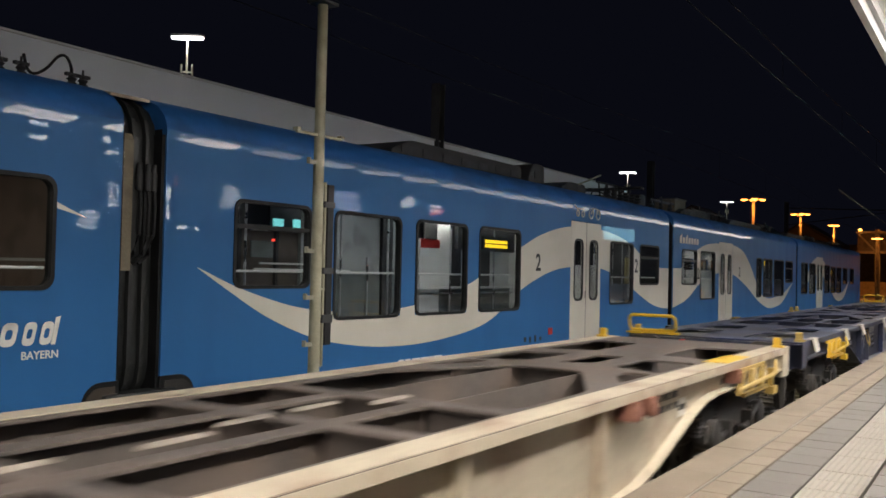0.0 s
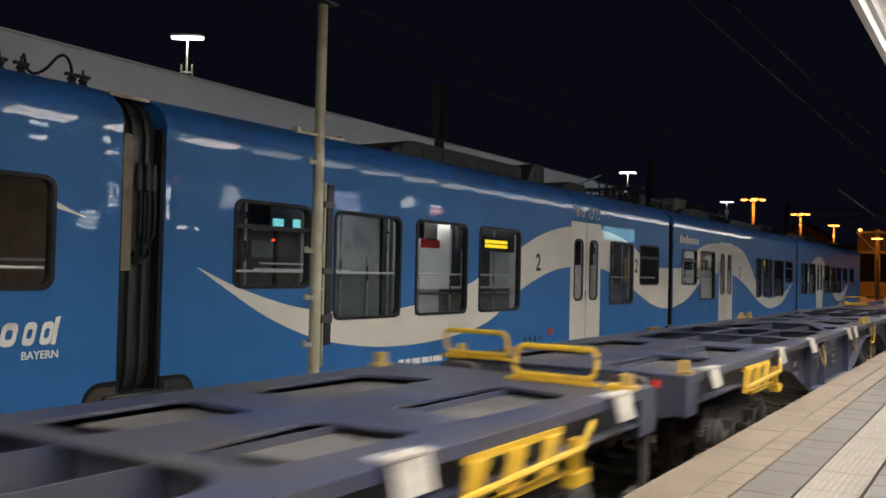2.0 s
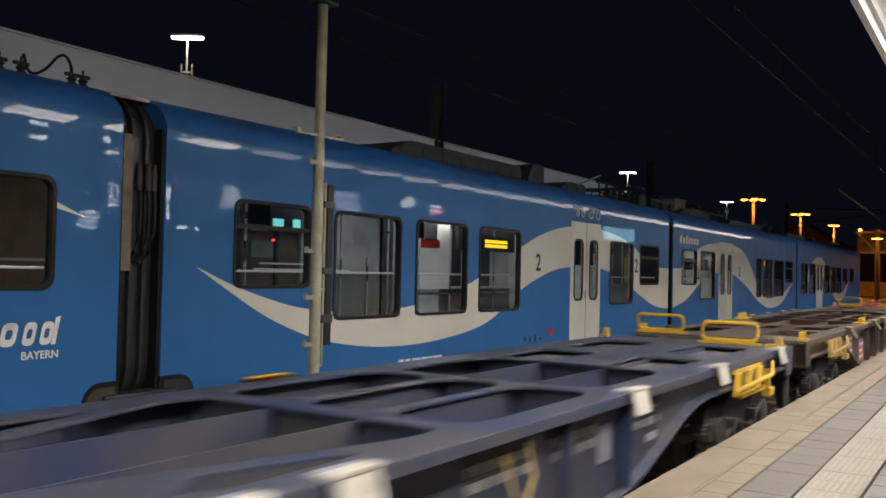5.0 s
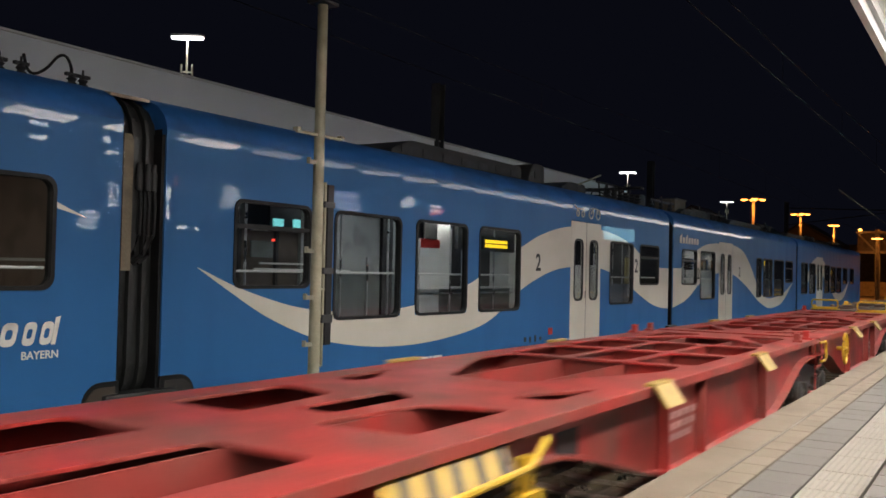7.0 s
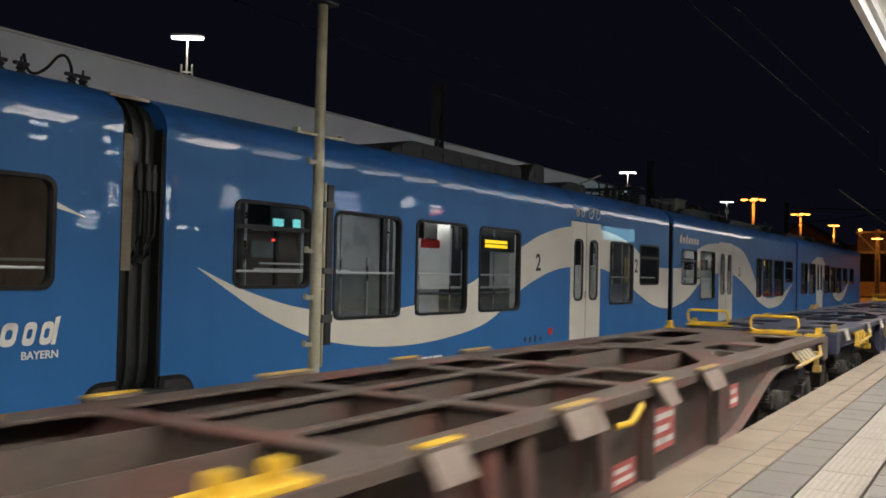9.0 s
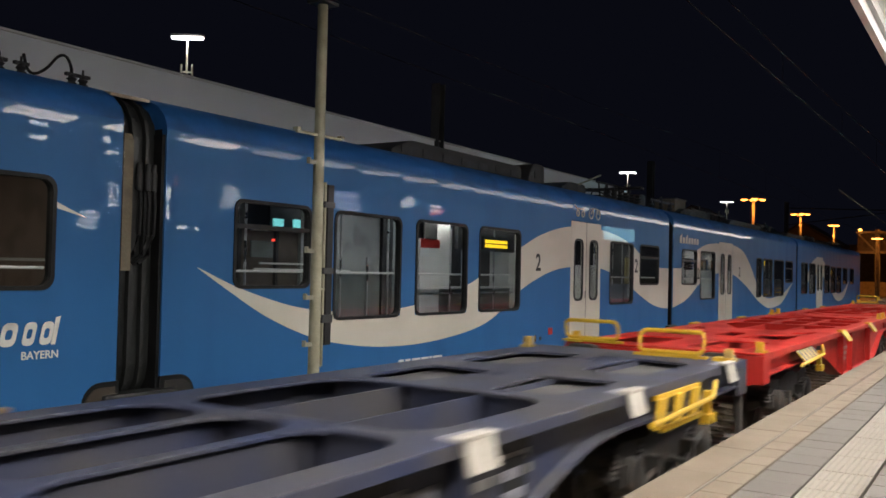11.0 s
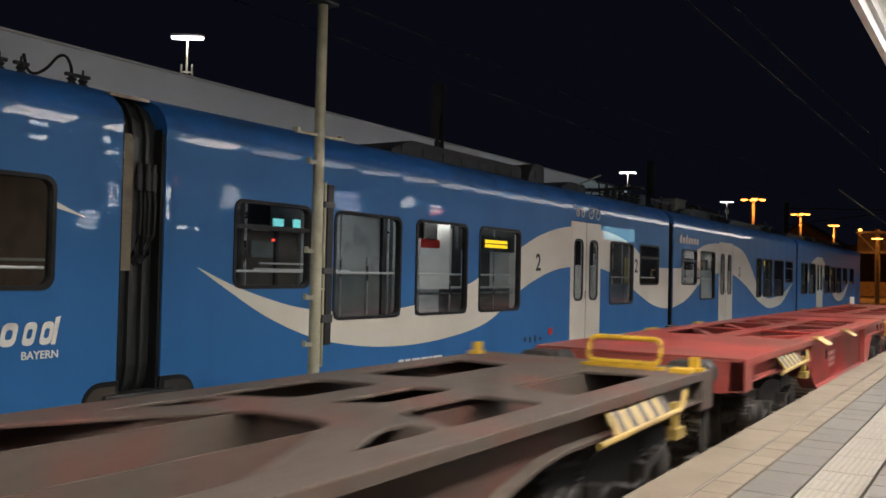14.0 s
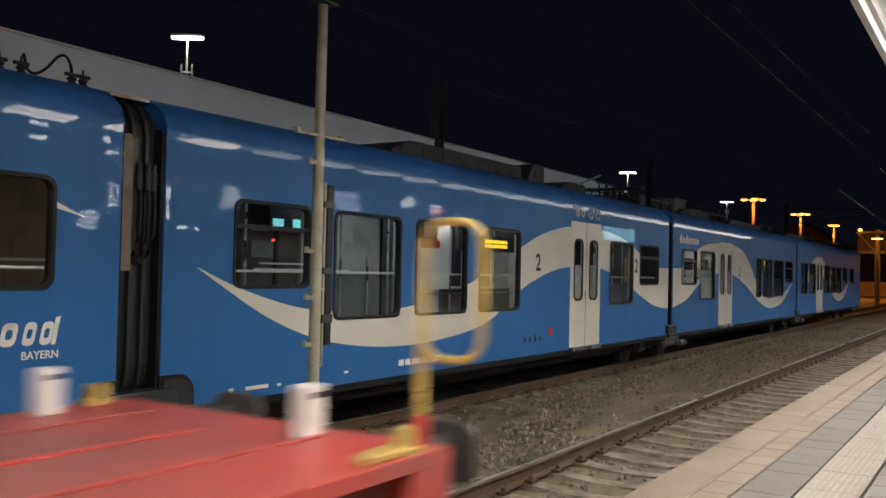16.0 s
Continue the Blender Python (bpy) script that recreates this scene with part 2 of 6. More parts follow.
def writing(name, text, size, mat, parent, m, label=""):
    """Letters as a thin mesh, lying in the xy plane of the pose m."""
    cu = bpy.data.curves.new(name, "FONT")
    cu.body, cu.size, cu.extrude, cu.offset = text, size, 0.001, size * 0.02
    tmp = bpy.data.objects.new(name, cu)
    scene.collection.objects.link(tmp)
    me = bpy.data.meshes.new_from_object(tmp.evaluated_get(bpy.context.evaluated_depsgraph_get()))
    bpy.data.objects.remove(tmp)
    me.materials.clear()
    me.materials.append(mat)
    ob = new(name, me)
    ob.parent = parent
    ob.matrix_basis = m
    return tagged(ob, label=label)


def loop_pts(x, y0, y1, z0, z1, r=0.06, n=4):
    return [(x, p, q) for p, q in rounded(y0, y1, z0, z1, r, n)]


# ---- ground, tracks, platform ----
part("ground", Shape().box(-300, 900, -400, 600, -1.2, -0.42), BALLAST, None)
tagged(bpy.data.objects["ground"], "dark brown trodden earth and gravel of the railway yard", "ground", kind="structure")


def bed(name, y0, y1, z, label):
    """A ballast bed, gently uneven, from behind the camera to far along the line."""
    s = Shape()
    xs = [-30 + 0.5 * i for i in range(150)] + [45 + 4 * i for i in range(40)]
    ys = np.linspace(y0, y1, 13)
    for x in xs:
        for y in ys:
            edge = min(1.0, min(y - y0, y1 - y) / 0.5)
            s.v.append((x, y, z - 0.12 * (1 - edge) + 0.05 * noise.noise((x * 0.9, y * 1.3, 3.0)) + 0.03 * noise.noise((x * 3.1, y * 3.3, 9.0))))
    for i in range(len(xs) - 1):
        for j in range(12):
            k = i * 13 + j
            s.f.append((k, k + 13, k + 14, k + 1))
    ob = part(name, s, BALLAST, None, smooth=True)
    return tagged(ob, label, "ballast", kind="structure")


bed("ballast_near", 1.7, 7.0, -0.22, "brown ballast bed between platform edge and the second track")
bed("ballast_far", 6.5, 10.6, -0.28, "brown ballast bed under the standing train")


def rail_shape(y, z):
    prof = [(-0.07, -0.17), (0.07, -0.17), (0.07, -0.155), (0.012, -0.135), (0.012, -0.05), (0.036, -0.035), (0.036, -0.008), (0.028, 0), (-0.028, 0),
            (-0.036, -0.008), (-0.036, -0.035), (-0.012, -0.05), (-0.012, -0.135), (-0.07, -0.155)]
    return Shape().slab([(y + a, z + b) for a, b in prof], "x", -30, 400)


def track(name, y, z, x0, x1, label):
    tr = tagged(thing(name, label, "railway track"), kind="structure")
    for s in (-0.753, 0.753):
        r = part("rail", rail_shape(y + s, z), RAIL, tr, "rusty flat-bottomed rail")
        part("running_band", Shape().box(-30, 400, y + s - 0.022, y + s + 0.022, z - 0.001, z + 0.003), RAIL_TOP, r, "polished running band")
    sl = Shape()
    prof = [(-1.3, -0.20), (-1.3, -0.035), (-0.95, -0.005), (-0.55, 0.0), (-0.2, -0.03), (0.2, -0.03), (0.55, 0.0), (0.95, -0.005), (1.3, -0.035), (1.3, -0.20)]
    n = len(prof)
    vs = [(sx * (0.14 if b < -0.1 else 0.105), a, b) for sx in (-1, 1) for a, b in prof]
    sl.add(vs, [tuple(range(n)), tuple(range(2 * n - 1, n - 1, -1))] + [(i, (i + 1) % n, n + (i + 1) % n, n + i) for i in range(n)])
    me = sl.mesh("sleeper")
    clip = Shape()
    for s in (-0.753, 0.753):
        for d in (-0.11, 0.11):
            clip.box(-0.07, 0.07, s + d - 0.045, s + d + 0.045, -0.02, 0.035).lathe([(0.03, 0.022), (0.075, 0.022)], (0, s + d, 0), "z", 6)
    cm = clip.mesh("rail_clip")
    x, rnd = x0, random.Random(4)
    while x < x1:
        ob = part("sleeper", me, SLEEPER, tr)
        ob.matrix_basis = pose(x + rnd.uniform(-0.015, 0.015), y, z - 0.165, 0, 0, rnd.uniform(-0.5, 0.5))
        part("rail_clip", cm, RAIL, ob)
        x += 0.63
    return tr


track("track_near", TRACK_Y, 0.0, 2.0, 75, "railway track on concrete sleepers with rusty rails")
track("track_far", FAR_Y, -0.08, 3.0, 80, "railway track under the standing passenger train")


def stones(name, count, x0, x1, y0, y1, z, seed, label):
    rnd = random.Random(seed)
    s = Shape()
    base = [(1, 0, 0.1), (-0.9, 0.2, 0), (0.1, 0.9, -0.1), (0, -1, 0.1), (0.1, 0, 0.8), (0, 0.1, -0.8)]
    tri = [(0, 2, 4), (2, 1, 4), (1, 3, 4), (3, 0, 4), (2, 0, 5), (1, 2, 5), (3, 1, 5), (0, 3, 5)]
    for _ in range(count):
        x = x0 + (x1 - x0) * rnd.random() ** 1.6
        y = rnd.uniform(y0, y1)
        if noise.noise((x * 0.16, y * 0.95, 1.5)) < -0.05 and rnd.random() < 0.85:
            continue
        r = rnd.uniform(0.018, 0.05)
        m = Euler((rnd.uniform(0, 6), rnd.uniform(0, 6), rnd.uniform(0, 6))).to_matrix()
        zz = z + 0.05 * noise.noise((x * 0.9, y * 1.3, 3.0)) + 0.03 * noise.noise((x * 3.1, y * 3.3, 9.0)) + rnd.uniform(-0.01, 0.02)
        if abs(y - TRACK_Y) < 1.25:
            zz -= 0.035
        k = len(s.v)
        s.v += [tuple(m @ Vector([c * r * rnd.uniform(0.7, 1.2) for c in p]) + Vector((x, y, zz))) for p in base]
        s.f += [tuple(i + k for i in t) for t in tri]
    me = bpy.data.meshes.new(name)
    me.from_pydata(s.v, [], s.f)
    me.materials.append(STONE)
    return tagged(new(name, me), label, "gravel", kind="stuff")


stones("loose_ballast", 23000, 3.0, 45, 1.9, 6.9, -0.205, 7, "loose grey-brown ballast stones between the rails")
stones("loose_ballast_far", 6000, 6.0, 60, 6.6, 8.2, -0.265, 8, "loose ballast stones beside the standing train")


def grass(name, count, seed):
    """Low dry tufts between the tracks."""
    rnd = random.Random(seed)
    s = Shape()
    for _ in range(count):
        x, y = rnd.uniform(5, 40), rnd.gauss(5.6, 0.7)
        if rnd.random() < 0.4:
            y = rnd.gauss(3.2, 0.5)
        for _ in range(7):
            a, h, w = rnd.uniform(0, 6.28), rnd.uniform(0.02, 0.07), 0.004
            px, py = x + rnd.gauss(0, 0.04), y + rnd.gauss(0, 0.04)
            z = -0.225 + 0.05 * noise.noise((px * 0.9, py * 1.3, 3.0))
            k = len(s.v)
            s.v += [(px - w, py, z), (px + w, py + w, z), (px + 0.4 * h * math.cos(a), py + 0.4 * h * math.sin(a), z + h)]
            s.f.append((k, k + 1, k + 2))
    me = bpy.data.meshes.new(name)
    me.from_pydata(s.v, [], s.f)
    me.materials.append(material("dry_grass", (0.105, 0.105, 0.038), 0.9, vary=0.4))
    return tagged(new(name, me), "low dry grass tufts on the ballast", "grass", kind="stuff")


grass("grass_tufts", 6500, 5)

# platform: core, edge face and rows of paving
plat = tagged(thing("platform", "railway platform paved with sand and grey concrete slabs and a ribbed guiding strip", "platform"), kind="structure")
part("core", Shape().box(-25, 120, -9, EDGE - 0.08, -0.6, PLAT - 0.035), JOINT, plat)
part("edge_wall", Shape().box(-25, 120, EDGE - 0.10, EDGE - 0.03, -0.6, PLAT - 0.09), CONCRETE, plat, "rough concrete platform edge wall")
part("edge_line", Shape().box(-25, 120, 1.522, 1.531, PLAT - 0.02, PLAT + 0.002), TACTILE, plat, "thin pale joint line")


def paving():
    rows = [  # y0, y1, slab length, material, first x for single slabs, last x
        (1.535, EDGE, 0.955, SLAB, 0.0, 3.8, 40), (1.335, 1.52, 0.32, SLAB, 0.11, 4.6, 22), (1.035, 1.33, 0.335, SLAB_GREY, 0.05, 4.9, 22),
        (0.705, 1.03, 0.30, TACTILE, 0.0, 5.0, 22), (0.37, 0.695, 0.335, SLAB_GREY, 0.02, 5.3, 16), (0.0, 0.365, 0.335, SLAB, 0.1, 5.6, 12)]
    rnd = random.Random(2)
    for y0, y1, l, mat, off, xa, xb in rows:
        ribbed = mat is TACTILE
        g = 0.0035
        def one():
            e = 0.004
            s = Shape()
            vs = [(g, y0 + g, -0.05), (l - g, y0 + g, -0.05), (l - g, y1 - g, -0.05), (g, y1 - g, -0.05)]
            vs += [(g, y0 + g, -e), (l - g, y0 + g, -e), (l - g, y1 - g, -e), (g, y1 - g, -e)]
            vs += [(g + e, y0 + g + e, 0), (l - g - e, y0 + g + e, 0), (l - g - e, y1 - g - e, 0), (g + e, y1 - g - e, 0)]
            s.add(vs, [(3, 2, 1, 0), (0, 1, 5, 4), (1, 2, 6, 5), (2, 3, 7, 6), (3, 0, 4, 7), (4, 5, 9, 8), (5, 6, 10, 9), (6, 7, 11, 10), (7, 4, 8, 11), (8, 9, 10, 11)])
            if ribbed:
                for i in range(8):
                    y = y0 + 0.018 + i * (y1 - y0 - 0.02) / 8
                    s.add([(g, y, 0), (l - g, y, 0), (l - g, y + 0.007, 0.005), (g, y + 0.007, 0.005), (l - g, y + 0.014, 0), (g, y + 0.014, 0)], [(0, 1, 2, 3), (3, 2, 4, 5)])
            return s
        base = one()
        me = base.mesh("slab")
        n0, n1 = math.ceil((xa - off) / l), int((xb - off) / l)
        for i in range(n0, n1):
            ob = part("slab", me, mat, plat)
            ob.matrix_basis = pose(off + i * l, 0, PLAT + rnd.uniform(-0.0015, 0.0015))
        rest = Shape()
        for i in [*range(math.ceil((-12 - off) / l), n0), *range(n1, int((110 - off) / l))]:
            rest.add([(x + off + i * l, y, z + PLAT) for x, y, z in base.v], base.f)
        part("slab_field", rest, mat, plat, kind="stuff")
    part("inner_paving", Shape().box(-25, 120, -9, -0.005, PLAT - 0.05, PLAT), SLAB, plat)


# ---- canopy over the platform, with its tube lights ----
can = tagged(thing("canopy", "white steel platform canopy with ribbed underside", "canopy"), kind="structure")
part("roof_deck", Shape().box(-25, 90, -6.5, 1.42, 5.62, 5.74), WHITE, can, "white roof deck")
part("edge_beam", Shape().box(-25, 90, 1.42, 1.50, 5.17, 5.74), CANOPY, can, "pale grey edge beam")
part("edge_lip", Shape().box(-25, 90, 1.36, 1.42, 5.33, 5.36), CANOPY, can, "thin pale lip")
for i in range(46):
    part("cross_rib", Shape().box(-24 + 2.5 * i, -23.86 + 2.5 * i, -6.4, 1.36, 5.36, 5.62), WHITE, can)
lights = []
for i in range(52):
    x = -14 + 1.9 * i
    if x > 58:
        break
    t = thing("tube_lamp", "slim white fluorescent lamp under the platform canopy", "lamp", pose(x, 0.3, 4.53), group="canopy lamps")
    part("housing", Shape().box(-0.55, 0.55, -0.28, 0.28, 0.0, 0.07), WHITE, t)
    part("hanger", Shape().tube([(0, 0, 0.07), (0, 0, 1.09)], 0.012, 6), WHITE, t)
    part("diffuser", Shape().slab([(-0.26, -0.001), (-0.25, -0.055), (0.25, -0.055), (0.26, -0.001)], "x", -0.52, 0.52), TUBE_LIGHT if x < 13 else TUBE_DIM, t, "lit opal diffuser")
# second lamp row, added to light the train's lower side and the ballast
for i in range(38):
    t = thing("recessed_lamp", "narrow white lamp added behind the canopy's edge beam as fill light", "lamp", pose(-13 + 1.9 * i, 0.86, 5.50), group="edge lamps")
    part("housing", Shape().box(-0.6, 0.6, -0.12, 0.12, 0.03, 0.119), WHITE, t)
    part("tube", Shape().slab([(-0.1, 0.029), (-0.09, 0.0), (0.09, 0.0), (0.1, 0.029)], "x", -0.55, 0.55), EDGE_FILL if i < 14 else EDGE_FILL_FAR, t, "lit opal tube cover")
for x in (-14, -2, 34, 46, 58, 70):
    c = thing("canopy_column", "white steel column of the platform canopy", "column", pose(x, -3.2, PLAT))
    part("shaft", Shape().lathe([(0, 0.14), (4.86, 0.12)], (0, 0, 0), "z", 16), WHITE, c, smooth=True)
    part("foot", Shape().box(-0.22, 0.22, -0.22, 0.22, 0, 0.04), CONCRETE, c)

# lit board over the platform, seen only in the train's paint
b = thing("platform_display", "bright blue-white lit platform display board hanging under the canopy", "display board", pose(36.5, -0.3, 3.45))
part("case", Shape().box(-1.9, 1.9, -0.12, 0.1, 0, 0.62), DARK_STEEL, b)
part("screen", Shape().box(-1.85, 1.85, 0.1, 0.108, 0.04, 0.58), BOARD_LIGHT, b, "glowing pale blue screen")
part("hanger", Shape().box(-0.03, 0.03, -0.03, 0.03, 0.62, 2.17), DARK_STEEL, b)

# made-up lit slats and panels under the canopy, seen only as train-side reflections
def slatted_lamp(x, z, w, rows, mats, label):
    """A hanging box whose face is a stack of narrow lit louvres."""
    h = 0.1 * rows + 0.06
    t = thing("slatted_lamp", label, "lamp", pose(x, -3.4, z), group="slatted lamps")
    part("case", Shape().box(-w / 2 - 0.04, w / 2 + 0.04, -0.12, 0.0, -h / 2, h / 2), DARK_STEEL, t)
    part("hanger", Shape().box(-0.02, 0.02, -0.08, -0.04, h / 2, 5.62 - z), DARK_STEEL, t)
    rnd = random.Random(int(x * 10))
    for k in range(rows):
        a, b = -w / 2 + rnd.uniform(0, 0.3) * w, w / 2 - rnd.uniform(0, 0.25) * w
        zz = -h / 2 + 0.05 + 0.1 * k
        part("louvre", Shape().slab([(0.0, zz), (0.03, zz + 0.008), (0.03, zz + 0.034), (0.0, zz + 0.042)], "x", a, b), mats[k % len(mats)], t, "narrow lit louvre")


slatted_lamp(16.65, 3.82, 0.85, 6, [STREAK_WHITE], "stand-in white lit slats mirrored in the train side")
slatted_lamp(13.0, 3.62, 0.40, 6, [STREAK_WHITE], "stand-in small white lit slats mirrored in the train side")
slatted_lamp(12.35, 3.0, 0.55, 4, [STREAK_WHITE], "stand-in white lit slats mirrored in the train side")
slatted_lamp(21.6, 4.15, 1.9, 6, [STREAK_WHITE, STREAK_BLUE], "stand-in wide white and blue lit slats mirrored in the train side")
slatted_lamp(24.9, 4.35, 0.9, 4, [STREAK_WHITE], "stand-in white lit slats mirrored in the train side")
slatted_lamp(26.7, 4.2, 0.9, 4, [STREAK_RED, STREAK_WHITE], "stand-in reddish lit slats mirrored in the train side")


def add_reflection_panel(x, z, w, h, mat, label):
    t = thing("lit_sign", label, "sign", pose(x, -3.4, z), group="small lit signs")
    part("case", Shape().slab(rounded(-w / 2 - 0.03, w / 2 + 0.03, -h / 2 - 0.03, h / 2 + 0.03, 0.03), "y", -0.08, 0.0), DARK_STEEL, t)
    part("hanger", Shape().box(-0.015, 0.015, -0.06, -0.03, h / 2 + 0.02, 5.62 - z), DARK_STEEL, t)
    part("face", Shape().slab(rounded(-w / 2, w / 2, -h / 2, h / 2, 0.02), "y", 0.0, 0.01), mat, t, "lit face")


for x, z, w, h, mat, label in ((15.1, 5.2, 0.36, 0.14, STREAK_WHITE, "stand-in small white lit panel mirrored in the train side"), (12.8, 4.85, 0.14, 0.22, STREAK_WHITE, "stand-in small white lit panel mirrored in the train side"),
                               (12.95, 4.55, 0.36, 0.08, STREAK_WHITE, "stand-in narrow white lit panel mirrored in the train side"), (11.1, 4.98, 0.42, 0.09, STREAK_WHITE, "stand-in narrow white lit panel mirrored in the train side"),
                               (11.1, 4.66, 0.40, 0.09, STREAK_WHITE, "stand-in narrow white lit panel mirrored in the train side"), (13.25, 4.05, 0.06, 0.26, STREAK_RED, "stand-in narrow red lit panel mirrored in the train side"),
                               (14.85, 4.05, 0.05, 0.2, STREAK_RED, "stand-in narrow red lit panel mirrored in the train side"), (15.05, 2.95, 0.26, 0.09, STREAK_WHITE, "stand-in low white lit panel mirrored in the train side"), (15.55, 2.95, 0.1, 0.16, STREAK_WHITE, "stand-in low white lit panel mirrored in the train side"),
                               (14.6, 3.75, 0.14, 0.3, STREAK_WHITE, "stand-in upright white lit panel mirrored in the train side"), (14.6, 3.3, 0.08, 0.36, STREAK_WHITE, "stand-in upright white lit panel mirrored in the train side")):
    add_reflection_panel(x, z, w, h, mat, label)

# ---- far platform with its pale canopy ----
fp = tagged(thing("far_platform", "low concrete platform behind the standing train", "platform"), kind="structure")
part("platform_body", Shape().box(-30, 60, 10.5, 17, -0.5, 0.68), CONCRETE, fp)
fc = tagged(thing("far_canopy", "pale grey sheet-metal canopy on the far platform", "canopy"), kind="structure")
part("fascia", Shape().slab([(-30, 3.35), (31.5, 3.35), (31.5, 5.19), (-30, 5.41)], "y", 12.0, 12.12), FASCIA, fc, "plain pale grey fascia")
part("roof_sheet", Shape().box(-30, 31.4, 12.12, 17.5, 4.95, 5.05), FASCIA, fc)
part("gutter", Shape().slab([(-30, 5.415), (31.6, 5.195), (31.6, 5.23), (-30, 5.45)], "y", 11.97, 12.1), WHITE, fc, "thin pale roof edge")


# ---- lamp masts ----
def led_mast(x, y, z0, zh, w, label, watts, turn):
    m = thing("lamp_mast", label, "street lamp", pose(x, y, z0, 0, 0, turn))
    h = zh - z0
    part("mast", Shape().lathe([(0, 0.04), (h - 0.02, 0.018)], (0, 0, 0), "z", 10), POLE, m, smooth=True)
    part("bracket", Shape().box(-0.12, 0.12, -0.03, 0.03, h - 0.72, h - 0.69).box(-0.12, -0.10, -0.03, 0.03, h - 0.85, h - 0.55).box(0.10, 0.12, -0.03, 0.03, h - 0.85, h - 0.55), POLE, m)
    hd = part("lamp_head", Shape().slab(rounded(-w, w, -0.10, 0.10, 0.09), "z", h, h + 0.05), WHITE, m)
    part("led_panel", Shape().slab(rounded(-w + 0.02, w - 0.02, -0.08, 0.08, 0.075), "z", h - 0.025, h - 0.004), LED_WHITE, hd, "lit white panel")
    li = bpy.data.lights.new("led", "AREA")
    li.energy, li.shape, li.size, li.size_y, li.color = watts, "RECTANGLE", 2 * w, 0.2, (0.95, 0.97, 1.0)
    new("led_lamp", li).matrix_basis = pose(x, y, zh - 0.06)


led_mast(12.12, 14.0, 0.68, 6.62, 0.34, "slim white lamp mast with a flat oval lit head", 45, -57)
led_mast(36.8, 14.0, 0.68, 6.5, 0.38, "white lamp mast with a straight lit bar head", 40, -65)
led_mast(68.3, 18.0, 0.0, 7.75, 0.5, "distant white lamp mast with a lit bar head", 30, -70)


def sodium_mast(x, y, zh, w, label, watts):
    m = thing("lamp_mast", label, "street lamp", pose(x, y, -0.42))
    h = zh + 0.42
    part("mast", Shape().lathe([(0, 0.16), (h + 0.3, 0.10)], (0, 0, 0), "z", 8), POLE, m, "tapered steel mast")
    for a in range(4):
        c, s = math.cos(radians(90 * a + 20)), math.sin(radians(90 * a + 20))
        arm = part("arm", Shape().tube([(0, 0, h - 0.1), (c * w * 0.6, s * w * 0.6, h + 0.12), (c * w, s * w, h + 0.16)], 0.035, 6), POLE, m)
        hd = part("lamp_head", Shape().lathe([(0.09, 0.05), (0.11, 0.24), (0.16, 0.30), (0.22, 0.20), (0.25, 0.05)], (c * w, s * w, h), "z", 12), POLE, m, "flat round lamp housing")
        part("bulb", Shape().lathe([(0.01, 0.05), (0.04, 0.2), (0.10, 0.27)], (c * w, s * w, h), "z", 12), SODIUM, hd, "glowing orange lamp")
    li = bpy.data.lights.new("sodium", "POINT")
    li.energy, li.color, li.shadow_soft_size = watts, (1.0, 0.32, 0.06), 0.6
    new("sodium_light", li).matrix_basis = pose(x, y, zh - 0.8)


sodium_mast(76.7, 18.0, 8.5, 0.75, "tall lamp mast with four orange sodium heads", 1000)
sodium_mast(97.0, 18.0, 8.6, 0.7, "tall lamp mast with four orange sodium heads", 1000)
sodium_mast(118.0, 18.0, 8.6, 0.4, "far lamp mast with orange sodium heads", 1200)
sodium_mast(89.0, 9.9, 5.75, 0.22, "orange lamp mast beside the signal gantry", 70)

# signal gantry, lit orange, at the end of the platforms
g = thing("signal_gantry", "orange-lit steel lattice signal gantry across the tracks", "gantry", pose(92, 5.4, -1.15))
part("post", Shape().box(-0.2, 0.2, 4.6, 5.0, 0, 8.0).box(0.5, 0.7, 4.7, 4.9, 0, 7.0), POLE, g)
part("girder", Shape().box(-0.4, 0.4, -6, 6.6, 5.7, 5.95).box(-0.4, 0.4, -6, 6.6, 7.6, 7.8), POLE, g, "lattice girder chords")
for i in range(8):
    part("brace", Shape().slab([(-6 + i * 1.55, 5.9), (-5.8 + i * 1.55, 5.9), (-5 + i * 1.55 + 0.75, 7.65), (-5.2 + i * 1.55 + 0.75, 7.65)], "x", -0.3, -0.2), POLE, g)
part("back_panel", Shape().box(0.42, 0.5, -6, 6.6, 5.9, 7.65), material("tan_screen", (0.19, 0.165, 0.13), 0.8), g, "pale screen panel")
for yy in (6.2, 3.0):
    part("bulb", Shape().lathe([(-0.12, 0.06), (0, 0.2), (0.12, 0.06)], (-0.9, yy, 7.9), "z", 8), SODIUM, g, "glowing orange lamp")

# low lit wall and building far along the line
w = thing("yard_wall", "low long wall lit orange at the far end of the yard", "wall", pose(150, 0, -0.42), kind="structure")
part("wall_body", Shape().box(0, 1, -8, 30, 0, 2.2), material("ochre_wall", (0.42, 0.33, 0.2), 0.85), w)
hs = thing("yard_building", "dark flat-roofed building beyond the tracks", "building", pose(190, 10, -0.42))
part("wall", Shape().box(0, 12, -12, 40, 0, 9), material("dark_render", (0.10, 0.085, 0.07), 0.9), hs)
part("roof", Shape().box(-0.3, 12.3, -12.3, 40.3, 9, 9.4), DARK_STEEL, hs)
for i in range(8):
    part("window", Shape().box(-0.02, 0.05, -10 + i * 6, -8.4 + i * 6, 4.5, 6.0), BLACK, hs)
